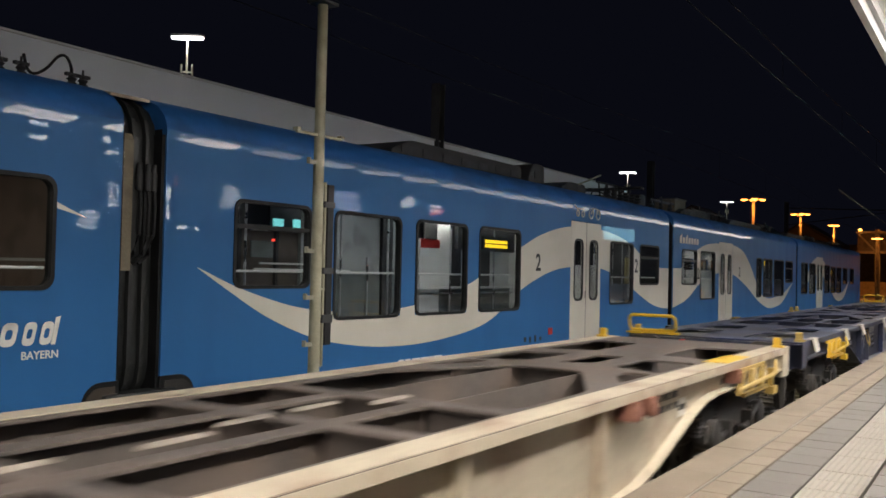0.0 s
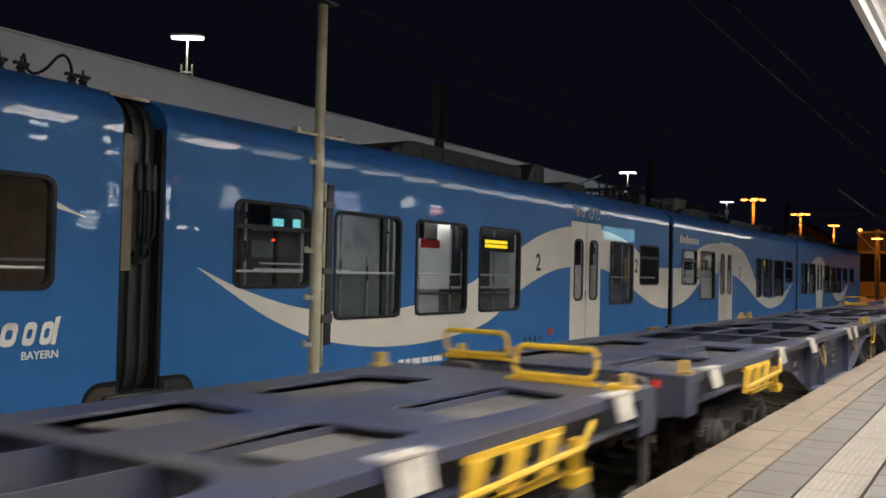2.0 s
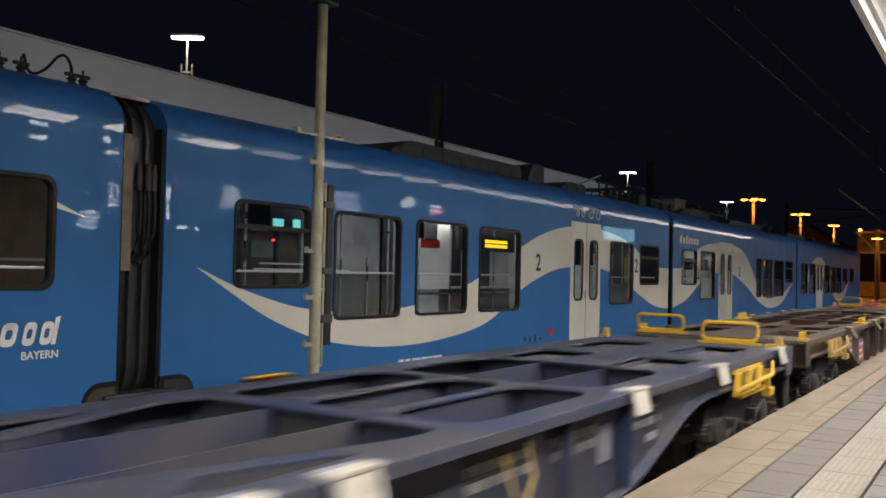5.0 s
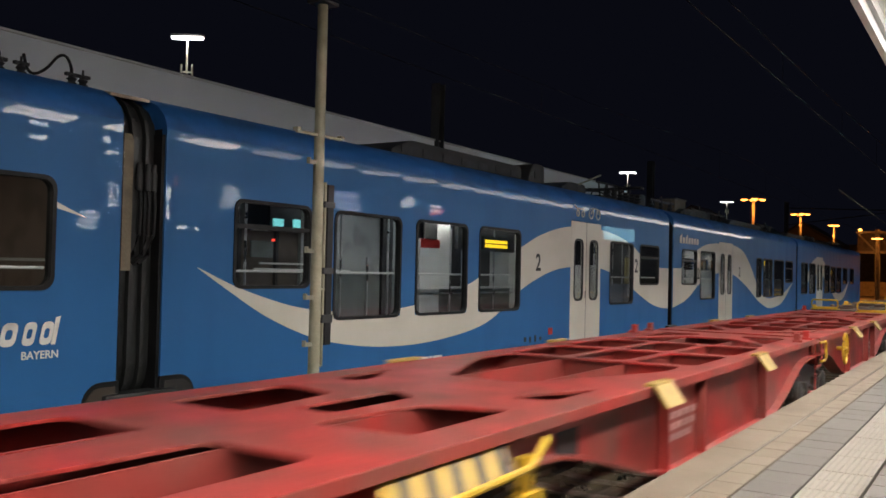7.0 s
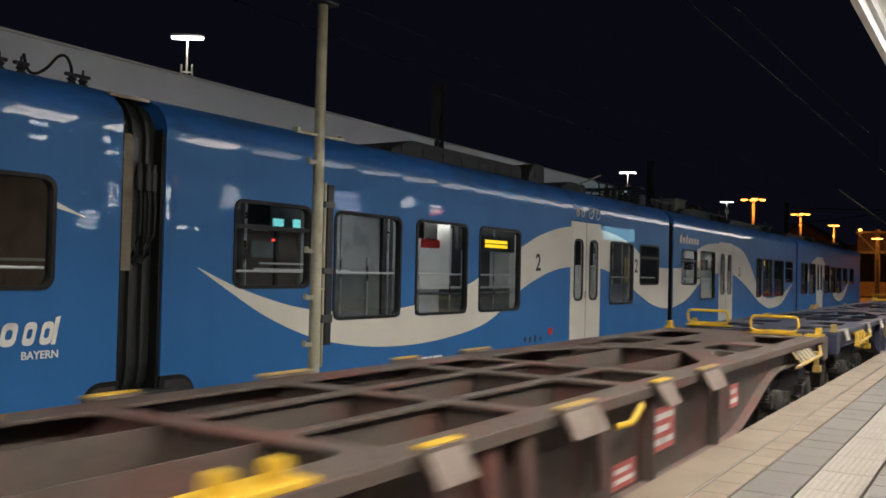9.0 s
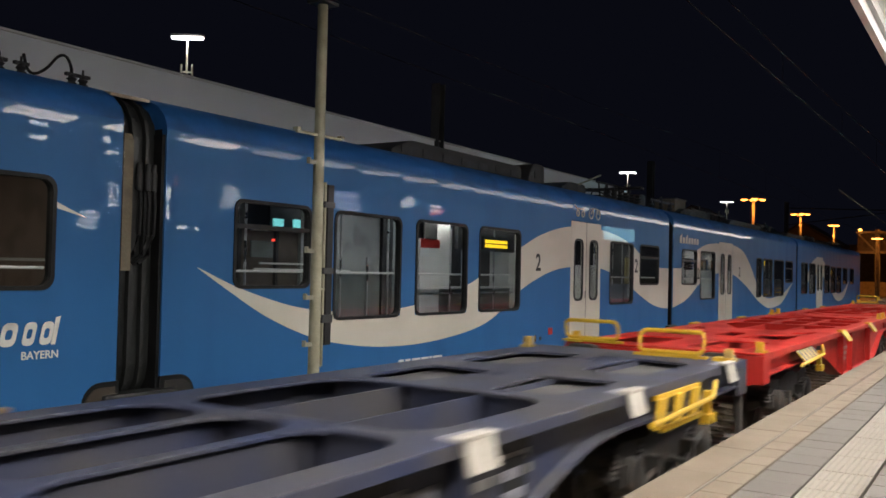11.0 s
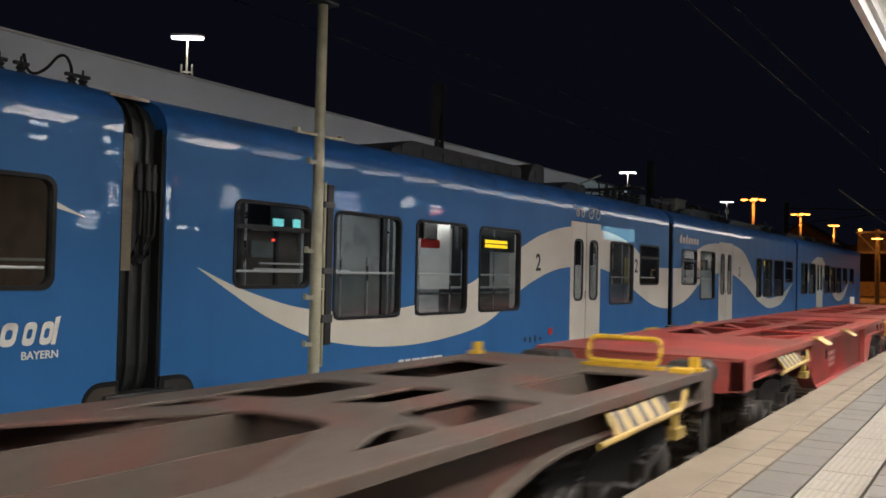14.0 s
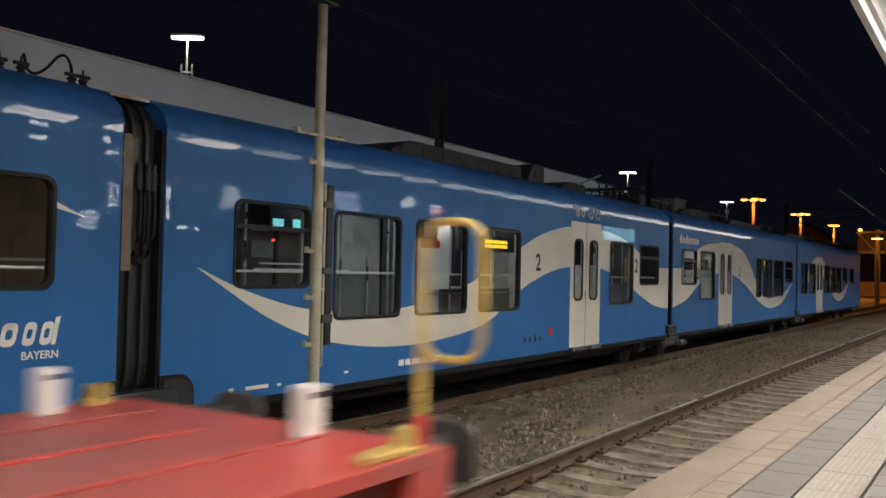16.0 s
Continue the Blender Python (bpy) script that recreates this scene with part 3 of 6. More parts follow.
for x, wat in ((125, 2500), (135, 3000)):
    li = bpy.data.lights.new("sodium", "POINT")
    li.energy, li.color, li.shadow_soft_size = wat, (1.0, 0.34, 0.06), 0.5
    sm = thing("yard_lamp", "orange sodium yard lamp on a short mast", "street lamp", pose(x, 14 - (x - 125) * 1.0, -0.42))
    part("mast", Shape().lathe([(0, 0.15), (6.5, 0.1)], (0, 0, 0), "z", 8), POLE, sm)
    part("bulb", Shape().lathe([(6.5, 0.1), (6.7, 0.35), (6.95, 0.12)], (0, 0, 0), "z", 8), SODIUM, sm, "glowing orange lamp")
    new("sodium_light", li).matrix_basis = pose(x - 1.2, 14 - (x - 125) * 1.0, 6.0)

def town_house(x, y, w, h, seed):
    """A dark house far off, with a pitched roof and a few warm windows."""
    rnd = random.Random(seed)
    t = thing("town_house", "dark distant house with a few warm lit windows", "house", pose(x, y, -0.42), group="houses of the town")
    part("wall", Shape().slab([(-w / 2, 0), (w / 2, 0), (w / 2, h), (0, h + w * 0.32), (-w / 2, h)], "x", 0, 12), DARK_WALL, t)
    part("roof", Shape().slab([(-w / 2 - 0.4, h - 0.1), (0, h + w * 0.32 + 0.1), (0, h + w * 0.32 + 0.4), (-w / 2 - 0.4, h + 0.2)], "x", -0.4, 12.4)
         .slab([(w / 2 + 0.4, h - 0.1), (0, h + w * 0.32 + 0.1), (0, h + w * 0.32 + 0.4), (w / 2 + 0.4, h + 0.2)], "x", -0.4, 12.4), DARK_STEEL, t, "dark pitched roof")
    for r in range(int(h / 2.9)):
        for k in range(int(w / 2.2)):
            a, z = -w / 2 + 0.8 + 2.2 * k, 1.1 + 2.9 * r
            wi = part("window", Shape().box(-0.06, 0.02, a, a + 1.0, z, z + 1.4), WHITE, t, "window frame")
            part("pane", Shape().box(-0.07, -0.055, a + 0.08, a + 0.92, z + 0.08, z + 1.32), WARM_WINDOW if rnd.random() < 0.22 else BLACK, wi)


DARK_WALL = material("dark_plaster", (0.09, 0.075, 0.06), 0.9)
WARM_WINDOW = glow("warm_window", (1.0, 0.50, 0.16), 0.8)
for x, y, w, h, seed in ((165, 50, 11, 12, 3), (172, 40, 9, 9.5, 5), (168, 31, 12, 8.5, 9), (180, 62, 14, 12.5, 11)):
    town_house(x, y, w, h, seed)


# ---- overhead line ----
def mast(x, y, h, label):
    m = thing("catenary_mast", label, "mast", pose(x, y, -0.42))
    part("upright", Shape().box(-0.13, -0.10, -0.12, 0.12, 0, h).box(0.10, 0.13, -0.12, 0.12, 0, h).box(-0.1, 0.1, -0.015, 0.015, 0, h), DARK_STEEL, m, "dark steel upright")
    part("base", Shape().box(-0.35, 0.35, -0.35, 0.35, 0, 0.3), CONCRETE, m)
    return m


mast(18.4, 12.0, 7.1, "dark steel catenary mast behind the standing train")
mast(34.1, 12.0, 7.0, "dark steel catenary mast behind the standing train")
mm = mast(60, 12.0, 7.4, "dark steel catenary mast with a cantilever arm")
part("cantilever", Shape().tube([(0, 0, 7.0), (-1.5, -7.0, 6.6)], 0.035).tube([(0, 0, 5.9), (-1.0, -6.6, 6.6)], 0.03), DARK_STEEL, mm, "dark cantilever tubes")
# made-up mast just outside the view, carrying a tube fitted to the camera
ca = mast(52.3, 5.0, 6.6, "dark steel catenary mast outside the view, carrying the pale tube")
part("registration_tube", Shape().tube([(-18.5, 0, 5.62), (0, 0, 5.15)], 0.016), POLE, ca, "pale tube laid to fit the camera's view")
for y, z0, nm in ((TRACK_Y, 5.55, "contact wire over the near track"), (FAR_Y, 5.45, "contact wire over the far track")):
    wi = thing("overhead_wire", "thin dark " + nm, "wire", pose(0, 0, 0))
    part("contact_wire", Shape().tube([(-20, y + 0.15, z0), (30, y - 0.15, z0), (90, y + 0.1, z0), (200, y, z0)], 0.007, 6), WIRE, wi)
    cat = [(-20 + 2.5 * i, y, z0 + 1.1 - 0.55 * math.sin(math.pi * ((2.5 * i) % 55) / 55)) for i in range(80)]
    part("carrier_wire", Shape().tube(cat, 0.006, 5), WIRE, wi)
    for i in range(22):
        x = -18 + 7.0 * i
        part("dropper", Shape().tube([(x, y, z0), (x, y, z0 + 1.1 - 0.55 * math.sin(math.pi * ((x + 20) % 55) / 55))], 0.004, 4), WIRE, wi)

# ---- pole between the tracks ----
def track_pole():
    p = thing("signal_pole", "slender olive galvanised pole with step irons between the tracks", "pole", pose(6.56, 5.65, -0.24))
    part("shaft", Shape().lathe([(0, 0.062), (1.9, 0.055), (4.83, 0.05), (4.84, 0.047)], (0, 0, 0), "z", 18), POLE, p, smooth=True)
    part("foot", Shape().lathe([(-0.2, 0.2), (0.06, 0.2), (0.1, 0.12)], (0, 0, 0), "z", 14), CONCRETE, p)
    part("top_plate", Shape().box(-0.12, 0.12, -0.1, 0.1, 4.83, 4.86).box(-0.03, 0.03, -0.03, 0.03, 4.86, 5.1), DARK_STEEL, p, "dark top flange")
    part("crossarm", Shape().box(-0.33, 0.33, -0.02, 0.02, 3.535, 3.56).box(-0.35, -0.30, -0.03, 0.03, 3.555, 3.585).box(0.30, 0.35, -0.03, 0.03, 3.555, 3.585), POLE, p, "short crossarm")
    for z in (3.28, 2.42, 1.97, 1.52):
        part("step_iron", Shape().box(-0.15, -0.05, -0.02, 0.02, z - 0.02, z + 0.02).box(-0.155, -0.14, -0.02, 0.02, z - 0.02, z + 0.04), POLE, p)
    part("cable_guard", Shape().box(0.13, 0.225, -0.02, 0.06, 1.50, 3.08), BLACK, p, "black cable guard strip", bevel=0.008)
    part("conduit", Shape().tube([(0.105, 0, 1.3), (0.105, 0, 3.1)], 0.017).tube([(0.0, 0, 1.32), (0.105, 0, 1.30)], 0.012).tube([(0, 0, 1.78), (0.14, 0, 1.78)], 0.012).tube([(0, 0, 2.05), (0.14, 0, 2.05)], 0.012), POLE, p, "thin grey conduit")
    part("cable_clamp", Shape().box(0.08, 0.23, -0.03, 0.07, 1.72, 1.80).box(0.08, 0.23, -0.03, 0.07, 2.2, 2.26).box(0.08, 0.23, -0.03, 0.07, 2.85, 2.91), DARK_STEEL, p)


track_pole()


# ---- the standing passenger train ----
def smooth_curve(points):
    """A smooth line through (x, z) points, as a function."""
    xs, zs = [p[0] for p in points], [p[1] for p in points]
    n = len(xs)
    d = [(zs[min(i + 1, n - 1)] - zs[max(i - 1, 0)]) / (xs[min(i + 1, n - 1)] - xs[max(i - 1, 0)]) for i in range(n)]

    def at(x):
        i = max(0, min(n - 2, int(np.searchsorted(xs, x)) - 1))
        h = xs[i + 1] - xs[i]
        t = min(1, max(0, (x - xs[i]) / h))
        return ((2 * t ** 3 - 3 * t ** 2 + 1) * zs[i] + (t ** 3 - 2 * t ** 2 + t) * h * d[i]
                + (3 * t ** 2 - 2 * t ** 3) * zs[i + 1] + (t ** 3 - t ** 2) * h * d[i + 1])
    return at


DULL_GREEN = material("grey_green_panel", (0.14, 0.16, 0.15), 0.5, vary=0.1)
DULL_BROWN = material("dull_brown_panel", (0.10, 0.075, 0.058), 0.6, vary=0.2)
END_BROWN = material("warm_brown_panel", (0.22, 0.16, 0.13), 0.5, vary=0.15)
CUBICLE = material("grey_laminate", (0.36, 0.37, 0.355), 0.45, vary=0.08)
BOTTOM, TOPZ, HALF = 0.57, 3.36, 1.44
ROOF = [(-1.44, 3.36), (-1.43, 3.42), (-1.39, 3.50), (-1.29, 3.595), (-1.1, 3.68), (-0.8, 3.752), (-0.4, 3.80), (0, 3.81)]


def band(x0, x1, low, high, holes):
    """A thin painted band between two curves, left out where windows and doors are: its pieces."""
    pieces, s = [], Shape()
    lo, hi = smooth_curve(low), smooth_curve(high)
    n = max(2, int((x1 - x0) / 0.04))
    for i in range(n):
        a, b = x0 + (x1 - x0) * i / n, x0 + (x1 - x0) * (i + 1) / n
        cuts = sorted((c, d) for p, q, c, d in holes if p < (a + b) / 2 < q)
        la, lb, ha, hb = lo(a), lo(b), hi(a), hi(b)
        spans, z = [], None
        cur = (la, lb)
        for c, d in cuts:
            if d <= min(cur) or c >= max(ha, hb):
                continue
            if c > min(cur) + 0.001 and c < max(ha, hb):
                spans.append((cur, (min(c, ha), min(c, hb))))
            cur = (max(d, cur[0]), max(d, cur[1]))
        if max(cur) < max(ha, hb):
            spans.append((cur, (max(cur[0], ha), max(cur[1], hb))))
        if not spans and s.v:
            pieces.append(s)
            s = Shape()
        for (za, zb), (wa, wb) in spans:
            y = -HALF - 0.004
            s.add([(a, y, za), (b, y, zb), (b, y, wb), (a, y, wa), (a, y + 0.006, za), (b, y + 0.006, zb), (b, y + 0.006, wb), (a, y + 0.006, wa)],
                  [(0, 1, 2, 3), (0, 4, 5, 1), (3, 2, 6, 7)])
    out = []
    for s in pieces + ([s] if s.v else []):
        me = bpy.data.meshes.new("wave_band")
        me.from_pydata(s.v, [], s.f)
        out.append(me)
    return out


def train_car(x0, x1, windows, doors, waves, lit, label):
    """A car of the electric train: x0 to x1, windows and doors as (x0, x1, z0, z1) along the line."""
    car = thing("train_car", label, "train car", pose(x0, FAR_Y, 0), group="cars of the standing train")
    L = x1 - x0
    win = [(a - x0, b - x0, c, d) for a, b, c, d in windows]
    drs = [(a - x0, b - x0, c, d) for a, b, c, d in doors]
    outline = [(0, BOTTOM), (L, BOTTOM), (L, TOPZ), (0, TOPZ)]
    holes = [rounded(a, b, c, d, 0.11, 5) for a, b, c, d in win] + [rounded(a, b, c + 0.01, d, 0.04, 2) for a, b, c, d in drs]
    part("side_wall", pierced("side_wall", outline, holes, "y", -HALF, -HALF + 0.07), BLUE, car)
    back = [rounded(a, b, c, d, 0.11, 3) for a, b, c, d in win]
    part("side_wall", pierced("side_wall_far", outline, back, "y", HALF - 0.07, HALF), BLUE, car)
    arc = ROOF + [(-y, z) for y, z in ROOF[-2::-1]]
    part("roof", Shape().slab([(y, z) for y, z in arc], "x", 0, L), ROOF_BLUE, car, "dusty blue roof", smooth=True)
    part("floor", Shape().box(0.02, L - 0.02, -HALF + 0.07, HALF - 0.07, BOTTOM, BOTTOM + 0.12), INNER_FLOOR, car)
    for a, b in ((0.0, 0.05), (L - 0.05, L)):
        part("end_wall", Shape().box(a, b, -HALF + 0.07, -0.6, BOTTOM, TOPZ).box(a, b, 0.6, HALF - 0.07, BOTTOM, TOPZ).box(a, b, -0.6, 0.6, 2.75, TOPZ), BLACK, car)
    part("sill_trim", Shape().box(0, L, -HALF - 0.006, -HALF + 0.02, BOTTOM - 0.09, BOTTOM - 0.002), BLACK, car, "black lower edge")
    part("underframe", Shape().box(0.9, L - 0.9, -HALF + 0.5, HALF - 0.5, 0.24, BOTTOM - 0.004), UNDER, car, "dark grimy underframe skirt")
    for a, b, c, d in win:
        fr = part("window_frame", pierced("window_frame", rounded(a - 0.02, b + 0.02, c - 0.02, d + 0.02, 0.12, 5), [rounded(a + 0.018, b - 0.018, c + 0.018, d - 0.018, 0.10, 5)],
                  "y", -HALF - 0.014, -HALF + 0.078), BLACK, car, "black rubber window surround")
        pn = part("pane", Shape().box(a + 0.01, b - 0.01, -HALF + 0.024, -HALF + 0.030, c + 0.01, d - 0.01), PANE, fr)
        pn.visible_shadow = False
        if b - a < 1.3 and d - c < 1.0 and b - a > 1.0:
            part("hopper_bar", Shape().box(a + 0.02, b - 0.02, -HALF - 0.008, -HALF + 0.02, d - 0.30, d - 0.25), BLACK, fr, "black bar of the hopper window")
        part("guard_rail", Shape().tube([(a + 0.02, -HALF + 0.10, 1.965), (b - 0.02, -HALF + 0.10, 1.965)], 0.014, 8), WHITE, car, "white guard rail inside the window")
        for px in (a + 0.32 * (b - a), a + 0.8 * (b - a)):
            part("grab_pole", Shape().tube([(px, -0.62, BOTTOM + 0.12), (px, -0.62, 2.99)], 0.016), STEEL, car)
        pb = part("pane", Shape().box(a + 0.01, b - 0.01, HALF - 0.030, HALF - 0.024, c + 0.01, d - 0.01), PANE, car)
        pb.visible_shadow = False
    for a, b, c, d in drs:
        mid = (a + b) / 2
        for p, q in ((a + 0.008, mid - 0.012), (mid + 0.012, b - 0.008)):
            w0, w1 = (p + q) / 2 - 0.2, (p + q) / 2 + 0.2
            slot = rounded(w0, w1, c + 0.92, d - 0.36, 0.12, 5)
            leaf = part("door_leaf", pierced("door_leaf", rounded(p, q, c + 0.015, d - 0.008, 0.03, 2), [slot], "y", -HALF - 0.006, -HALF + 0.04), CREAM, car, "cream sliding door leaf")
            rim = part("window_frame", pierced("window_frame", rounded(w0 - 0.02, w1 + 0.02, c + 0.90, d - 0.34, 0.14, 5), [rounded(w0 + 0.02, w1 - 0.02, c + 0.94, d - 0.38, 0.10, 5)],
                        "y", -HALF - 0.014, -HALF + 0.01), BLACK, leaf)
            pn = part("pane", Shape().box(w0 + 0.01, w1 - 0.01, -HALF + 0.012, -HALF + 0.018, c + 0.93, d - 0.37), PANE, leaf)
            pn.visible_shadow = False
        part("door_seal", Shape().box(mid - 0.012, mid + 0.012, -HALF - 0.003, -HALF + 0.03, c + 0.02, d - 0.01), BLACK, car, "black rubber door seal")
        part("door_step", Shape().box(a, b, -HALF - 0.05, -HALF + 0.05, c - 0.06, c + 0.005), STEEL, car)
        part("door_button", Shape().box(mid - 0.045, mid - 0.02, -HALF - 0.012, -HALF, 1.55, 1.68), BLACK, car)
    for low, high in waves:
        lo = [(p - x0, q) for p, q in low]
        hi = [(p - x0, q) for p, q in high]
        for piece in band(lo[0][0], lo[-1][0], lo, hi, win + drs):
            part("wave_band", piece, CREAM, car, "cream wave painted along the side")
    # inside: ceiling light, seats, partitions, grab poles
    part("ceiling_light", Shape().box(0.6, L - 0.6, 0.05, 0.19, 2.96, 3.0), lit, car, "long ceiling light strip")
    part("ceiling", Shape().box(0.06, L - 0.06, -HALF + 0.08, HALF - 0.08, 3.0, 3.04), INNER, car)
    part("inner_lining", pierced("inner_lining", [(0.06, BOTTOM + 0.13), (L - 0.06, BOTTOM + 0.13), (L - 0.06, 2.99), (0.06, 2.99)], back, "y", HALF - 0.085, HALF - 0.072), INNER, car)
    rnd = random.Random(int(x0 * 10))
    if x0 < 0:
        ep = part("end_panel", Shape().box(L - 0.075, L - 0.052, -1.34, 1.34, BOTTOM + 0.13, 2.98), END_BROWN, car, "brown end wall panel")
        part("panel_trim", Shape().box(L - 0.082, L - 0.076, -1.3, 1.3, 2.02, 2.05).box(L - 0.082, L - 0.076, -0.5, -0.46, 0.8, 2.9).box(L - 0.082, L - 0.076, 0.46, 0.5, 0.8, 2.9), INNER, ep, "pale door trim")
    x = 0.9
    while x < L - 1.2:
        if all(not (a - 0.9 < x < b + 0.5) for a, b, c, d in drs) and not (5 < x0 < 6 and 1.0 < x < 9.0):
            for y in (-0.95, -0.48, 0.52, 0.98):
                se = part("seat", Shape().box(x, x + 0.44, y - 0.21, y + 0.21, 0.98, 1.08).slab([(x + 0.40, 1.02), (x + 0.50, 1.02), (x + 0.60, 1.78), (x + 0.52, 1.80)], "y", y - 0.21, y + 0.21)
                          .box(x + 0.12, x + 0.2, y - 0.05, y + 0.05, BOTTOM + 0.12, 0.98), SEAT, car, bevel=0.02)
            x += 0.92
        else:
            x += 0.3
    if 5 < x0 < 6:
        wc = part("cubicle", Shape().box(4.1, 6.3, -0.1, 0.9, BOTTOM + 0.13, 2.98), CUBICLE, car, "grey cubicle wall")
        part("cubicle_post", Shape().box(5.35, 5.62, -0.16, -0.101, BOTTOM + 0.13, 2.98), ROOF_GREY, wc, "grey post")
        # grey-green tone imitates the platform mirrored in the lower window glass
        part("cubicle_base", Shape().box(4.1, 6.3, -0.115, -0.101, BOTTOM + 0.13, 1.93), DULL_GREEN, wc, "grey-green panel standing in for the window's reflection")
        part("partition", Shape().box(2.2, 4.05, 0.0, 0.04, BOTTOM + 0.13, 2.5), DULL_BROWN, car, "dull brown partition")
        for px in (2.35, 3.05, 3.55):
            part("post", Shape().box(px, px + 0.05, -0.06, -0.01, BOTTOM + 0.13, 2.98), CUBICLE if px > 3.5 else ROOF_GREY, car, "upright post")
        part("rail", Shape().tube([(2.2, -0.5, 1.98), (4.1, -0.5, 1.98)], 0.016).tube([(2.3, -0.5, 2.06), (3.6, -0.5, 2.06)], 0.012), WHITE, car, "pale rail")
        part("hanging_sign", Shape().box(2.55, 2.95, -0.1, -0.07, 2.14, 2.36), DULL_GREEN, car, "grey-green notice board")
        part("partition", Shape().box(2.2, 4.05, 0.0, 0.04, 2.51, 2.98), ROOF_GREY, car, "dark upper panel")
        # dark entries stand in for unlit gaps between the pale panels
        for a, b, mat, lab in ((7.15, 7.55, ROOF_GREY, "dark panel in place of an unlit gap"), (7.56, 8.05, INNER, "pale panel"), (8.06, 8.4, ROOF_GREY, "dark panel in place of an unlit gap"), (8.41, 9.1, INNER, "pale panel"), (9.11, 9.5, ROOF_GREY, "dark panel in place of an unlit gap"), (9.51, 10.3, INNER, "pale panel")):
            part("partition", Shape().box(a, b, 0.25, 0.29, BOTTOM + 0.13, 2.98), mat, car, lab)
        # same painted reflection behind the next two windows
        part("partition", Shape().box(7.15, 10.3, 0.22, 0.245, BOTTOM + 0.13, 1.72), DULL_GREEN, car, "grey-green panel standing in for the window's reflection")
        # strip added to paint the gloom at the top of the windows
        part("valance", Shape().box(8.06, 10.3, 0.12, 0.2, 2.42, 2.98), ROOF_GREY, car, "added strip that darkens the window's upper part")
        part("shelf", Shape().box(6.3, 9.8, -0.2, 0.2, 1.70, 1.73), WHITE, car, "white narrow shelf")
        part("bench", Shape().box(7.2, 9.6, -0.05, 0.24, 1.05, 1.12).box(7.2, 9.6, 0.18, 0.24, 1.12, 1.5), DULL_GREEN, car, "folded bench seats")
        part("rail", Shape().tube([(6.5, -0.12, 1.62), (9.8, -0.12, 1.62)], 0.016).tube([(8.0, -0.12, 0.7), (8.0, -0.12, 2.98)], 0.016).tube([(9.0, -0.12, 0.7), (9.0, -0.12, 2.98)], 0.016), STEEL, car)
        part("door_handle", Shape().box(5.0, 5.03, -0.13, -0.101, 1.3, 2.2), STEEL, wc)
        part("panel", Shape().box(6.5, 7.1, -0.1, -0.06, BOTTOM + 0.13, 2.55), WHITE, car, "white panel")
        part("panel_band", Shape().box(6.5, 7.1, -0.104, -0.1, 2.40, 2.55), RED_MARK, car, "red band")
        part("ceiling_lamp", Shape().box(3.9, 4.4, -0.8, -0.7, 2.93, 2.98), LED_WHITE, car)
        part("ceiling_lamp", Shape().box(5.9, 6.5, -0.8, -0.7, 2.93, 2.98), LED_WHITE, car)
    if 5 < x0 < 6:
        part("notice_panel", Shape().box(15.0, 15.3, -0.5, -0.47, 1.8, 2.45), material("pale_yellow_panel", (0.6, 0.5, 0.2), 0.5), car, "pale yellow notice panel")
    for a, b, c, d in drs:
        for px in (a - 0.25, b + 0.25):
            part("partition", Shape().box(px - 0.02, px + 0.02, -HALF + 0.1, -0.55, BOTTOM + 0.12, 2.2).box(px - 0.02, px + 0.02, 0.55, HALF - 0.1, BOTTOM + 0.12, 2.9), INNER, car, "pale partition panel")
            part("grab_pole", Shape().tube([(px, -0.5, BOTTOM + 0.12), (px, -0.5, 3.0)], 0.018), STEEL, car)
    return car


W1A = (6.79, 8.00, 1.79, 2.73)
car_b_low = [(6.24, 2.01), (6.68, 1.77), (7.29, 1.46), (8.06, 1.19), (8.82, 1.05), (9.68, 0.98), (10.65, 0.99), (11.76, 1.10), (12.46, 1.26), (13.42, 1.70),
             (13.95, 1.88), (14.7, 2.06), (15.44, 2.14), (16.88, 2.14), (17.82, 1.99), (18.84, 1.70), (19.97, 1.37), (20.7, 1.25), (21.27, 1.22)]
car_b_high = [(6.24, 2.01), (6.84, 1.79), (7.56, 1.60), (8.05, 1.52), (8.8, 1.47), (9.66, 1.48), (10.34, 1.54), (11.72, 1.82), (12.07, 1.94), (13.39, 2.43),
              (14.25, 2.71), (15.41, 2.91), (16.84, 2.93), (17.9, 2.84), (18.79, 2.66), (19.6, 2.38), (20.4, 2.22), (21.27, 2.20)]
car_c_low = [(21.63, 1.22), (22.78, 1.42), (24.02, 1.86), (25.0, 2.06), (26.3, 2.14), (27.56, 2.07), (28.97, 1.75), (30.2, 1.38), (30.93, 1.18), (32.2, 0.97), (33.4, 1.0), (34.52, 1.17), (36.33, 1.87)]
car_c_high = [(21.63, 2.21), (22.5, 2.26), (23.45, 2.66), (24.5, 2.90), (26.0, 2.99), (27.51, 2.98), (28.6, 2.82), (29.5, 2.42), (30.09, 2.03), (30.92, 1.53), (31.8, 1.34), (32.63, 1.31), (34.5, 1.45), (36.33, 1.87)]
car_d_low = [(38.5, 1.5), (40.0, 2.05), (41.5, 2.2), (43.0, 2.15), (45.2, 1.5), (46.5, 1.08), (48.0, 0.97), (49.5, 1.25), (51.0, 2.0)]
car_d_high = [(38.5, 1.6), (40.0, 2.6), (41.5, 2.95), (43.0, 2.9), (44.8, 2.1), (46.0, 1.5), (48.0, 1.33), (49.5, 1.55), (51.0, 2.0)]
LIT, DIM = CABIN_LIGHT, glow("dim_cabin_light", (1.0, 0.85, 0.65), 4.0)
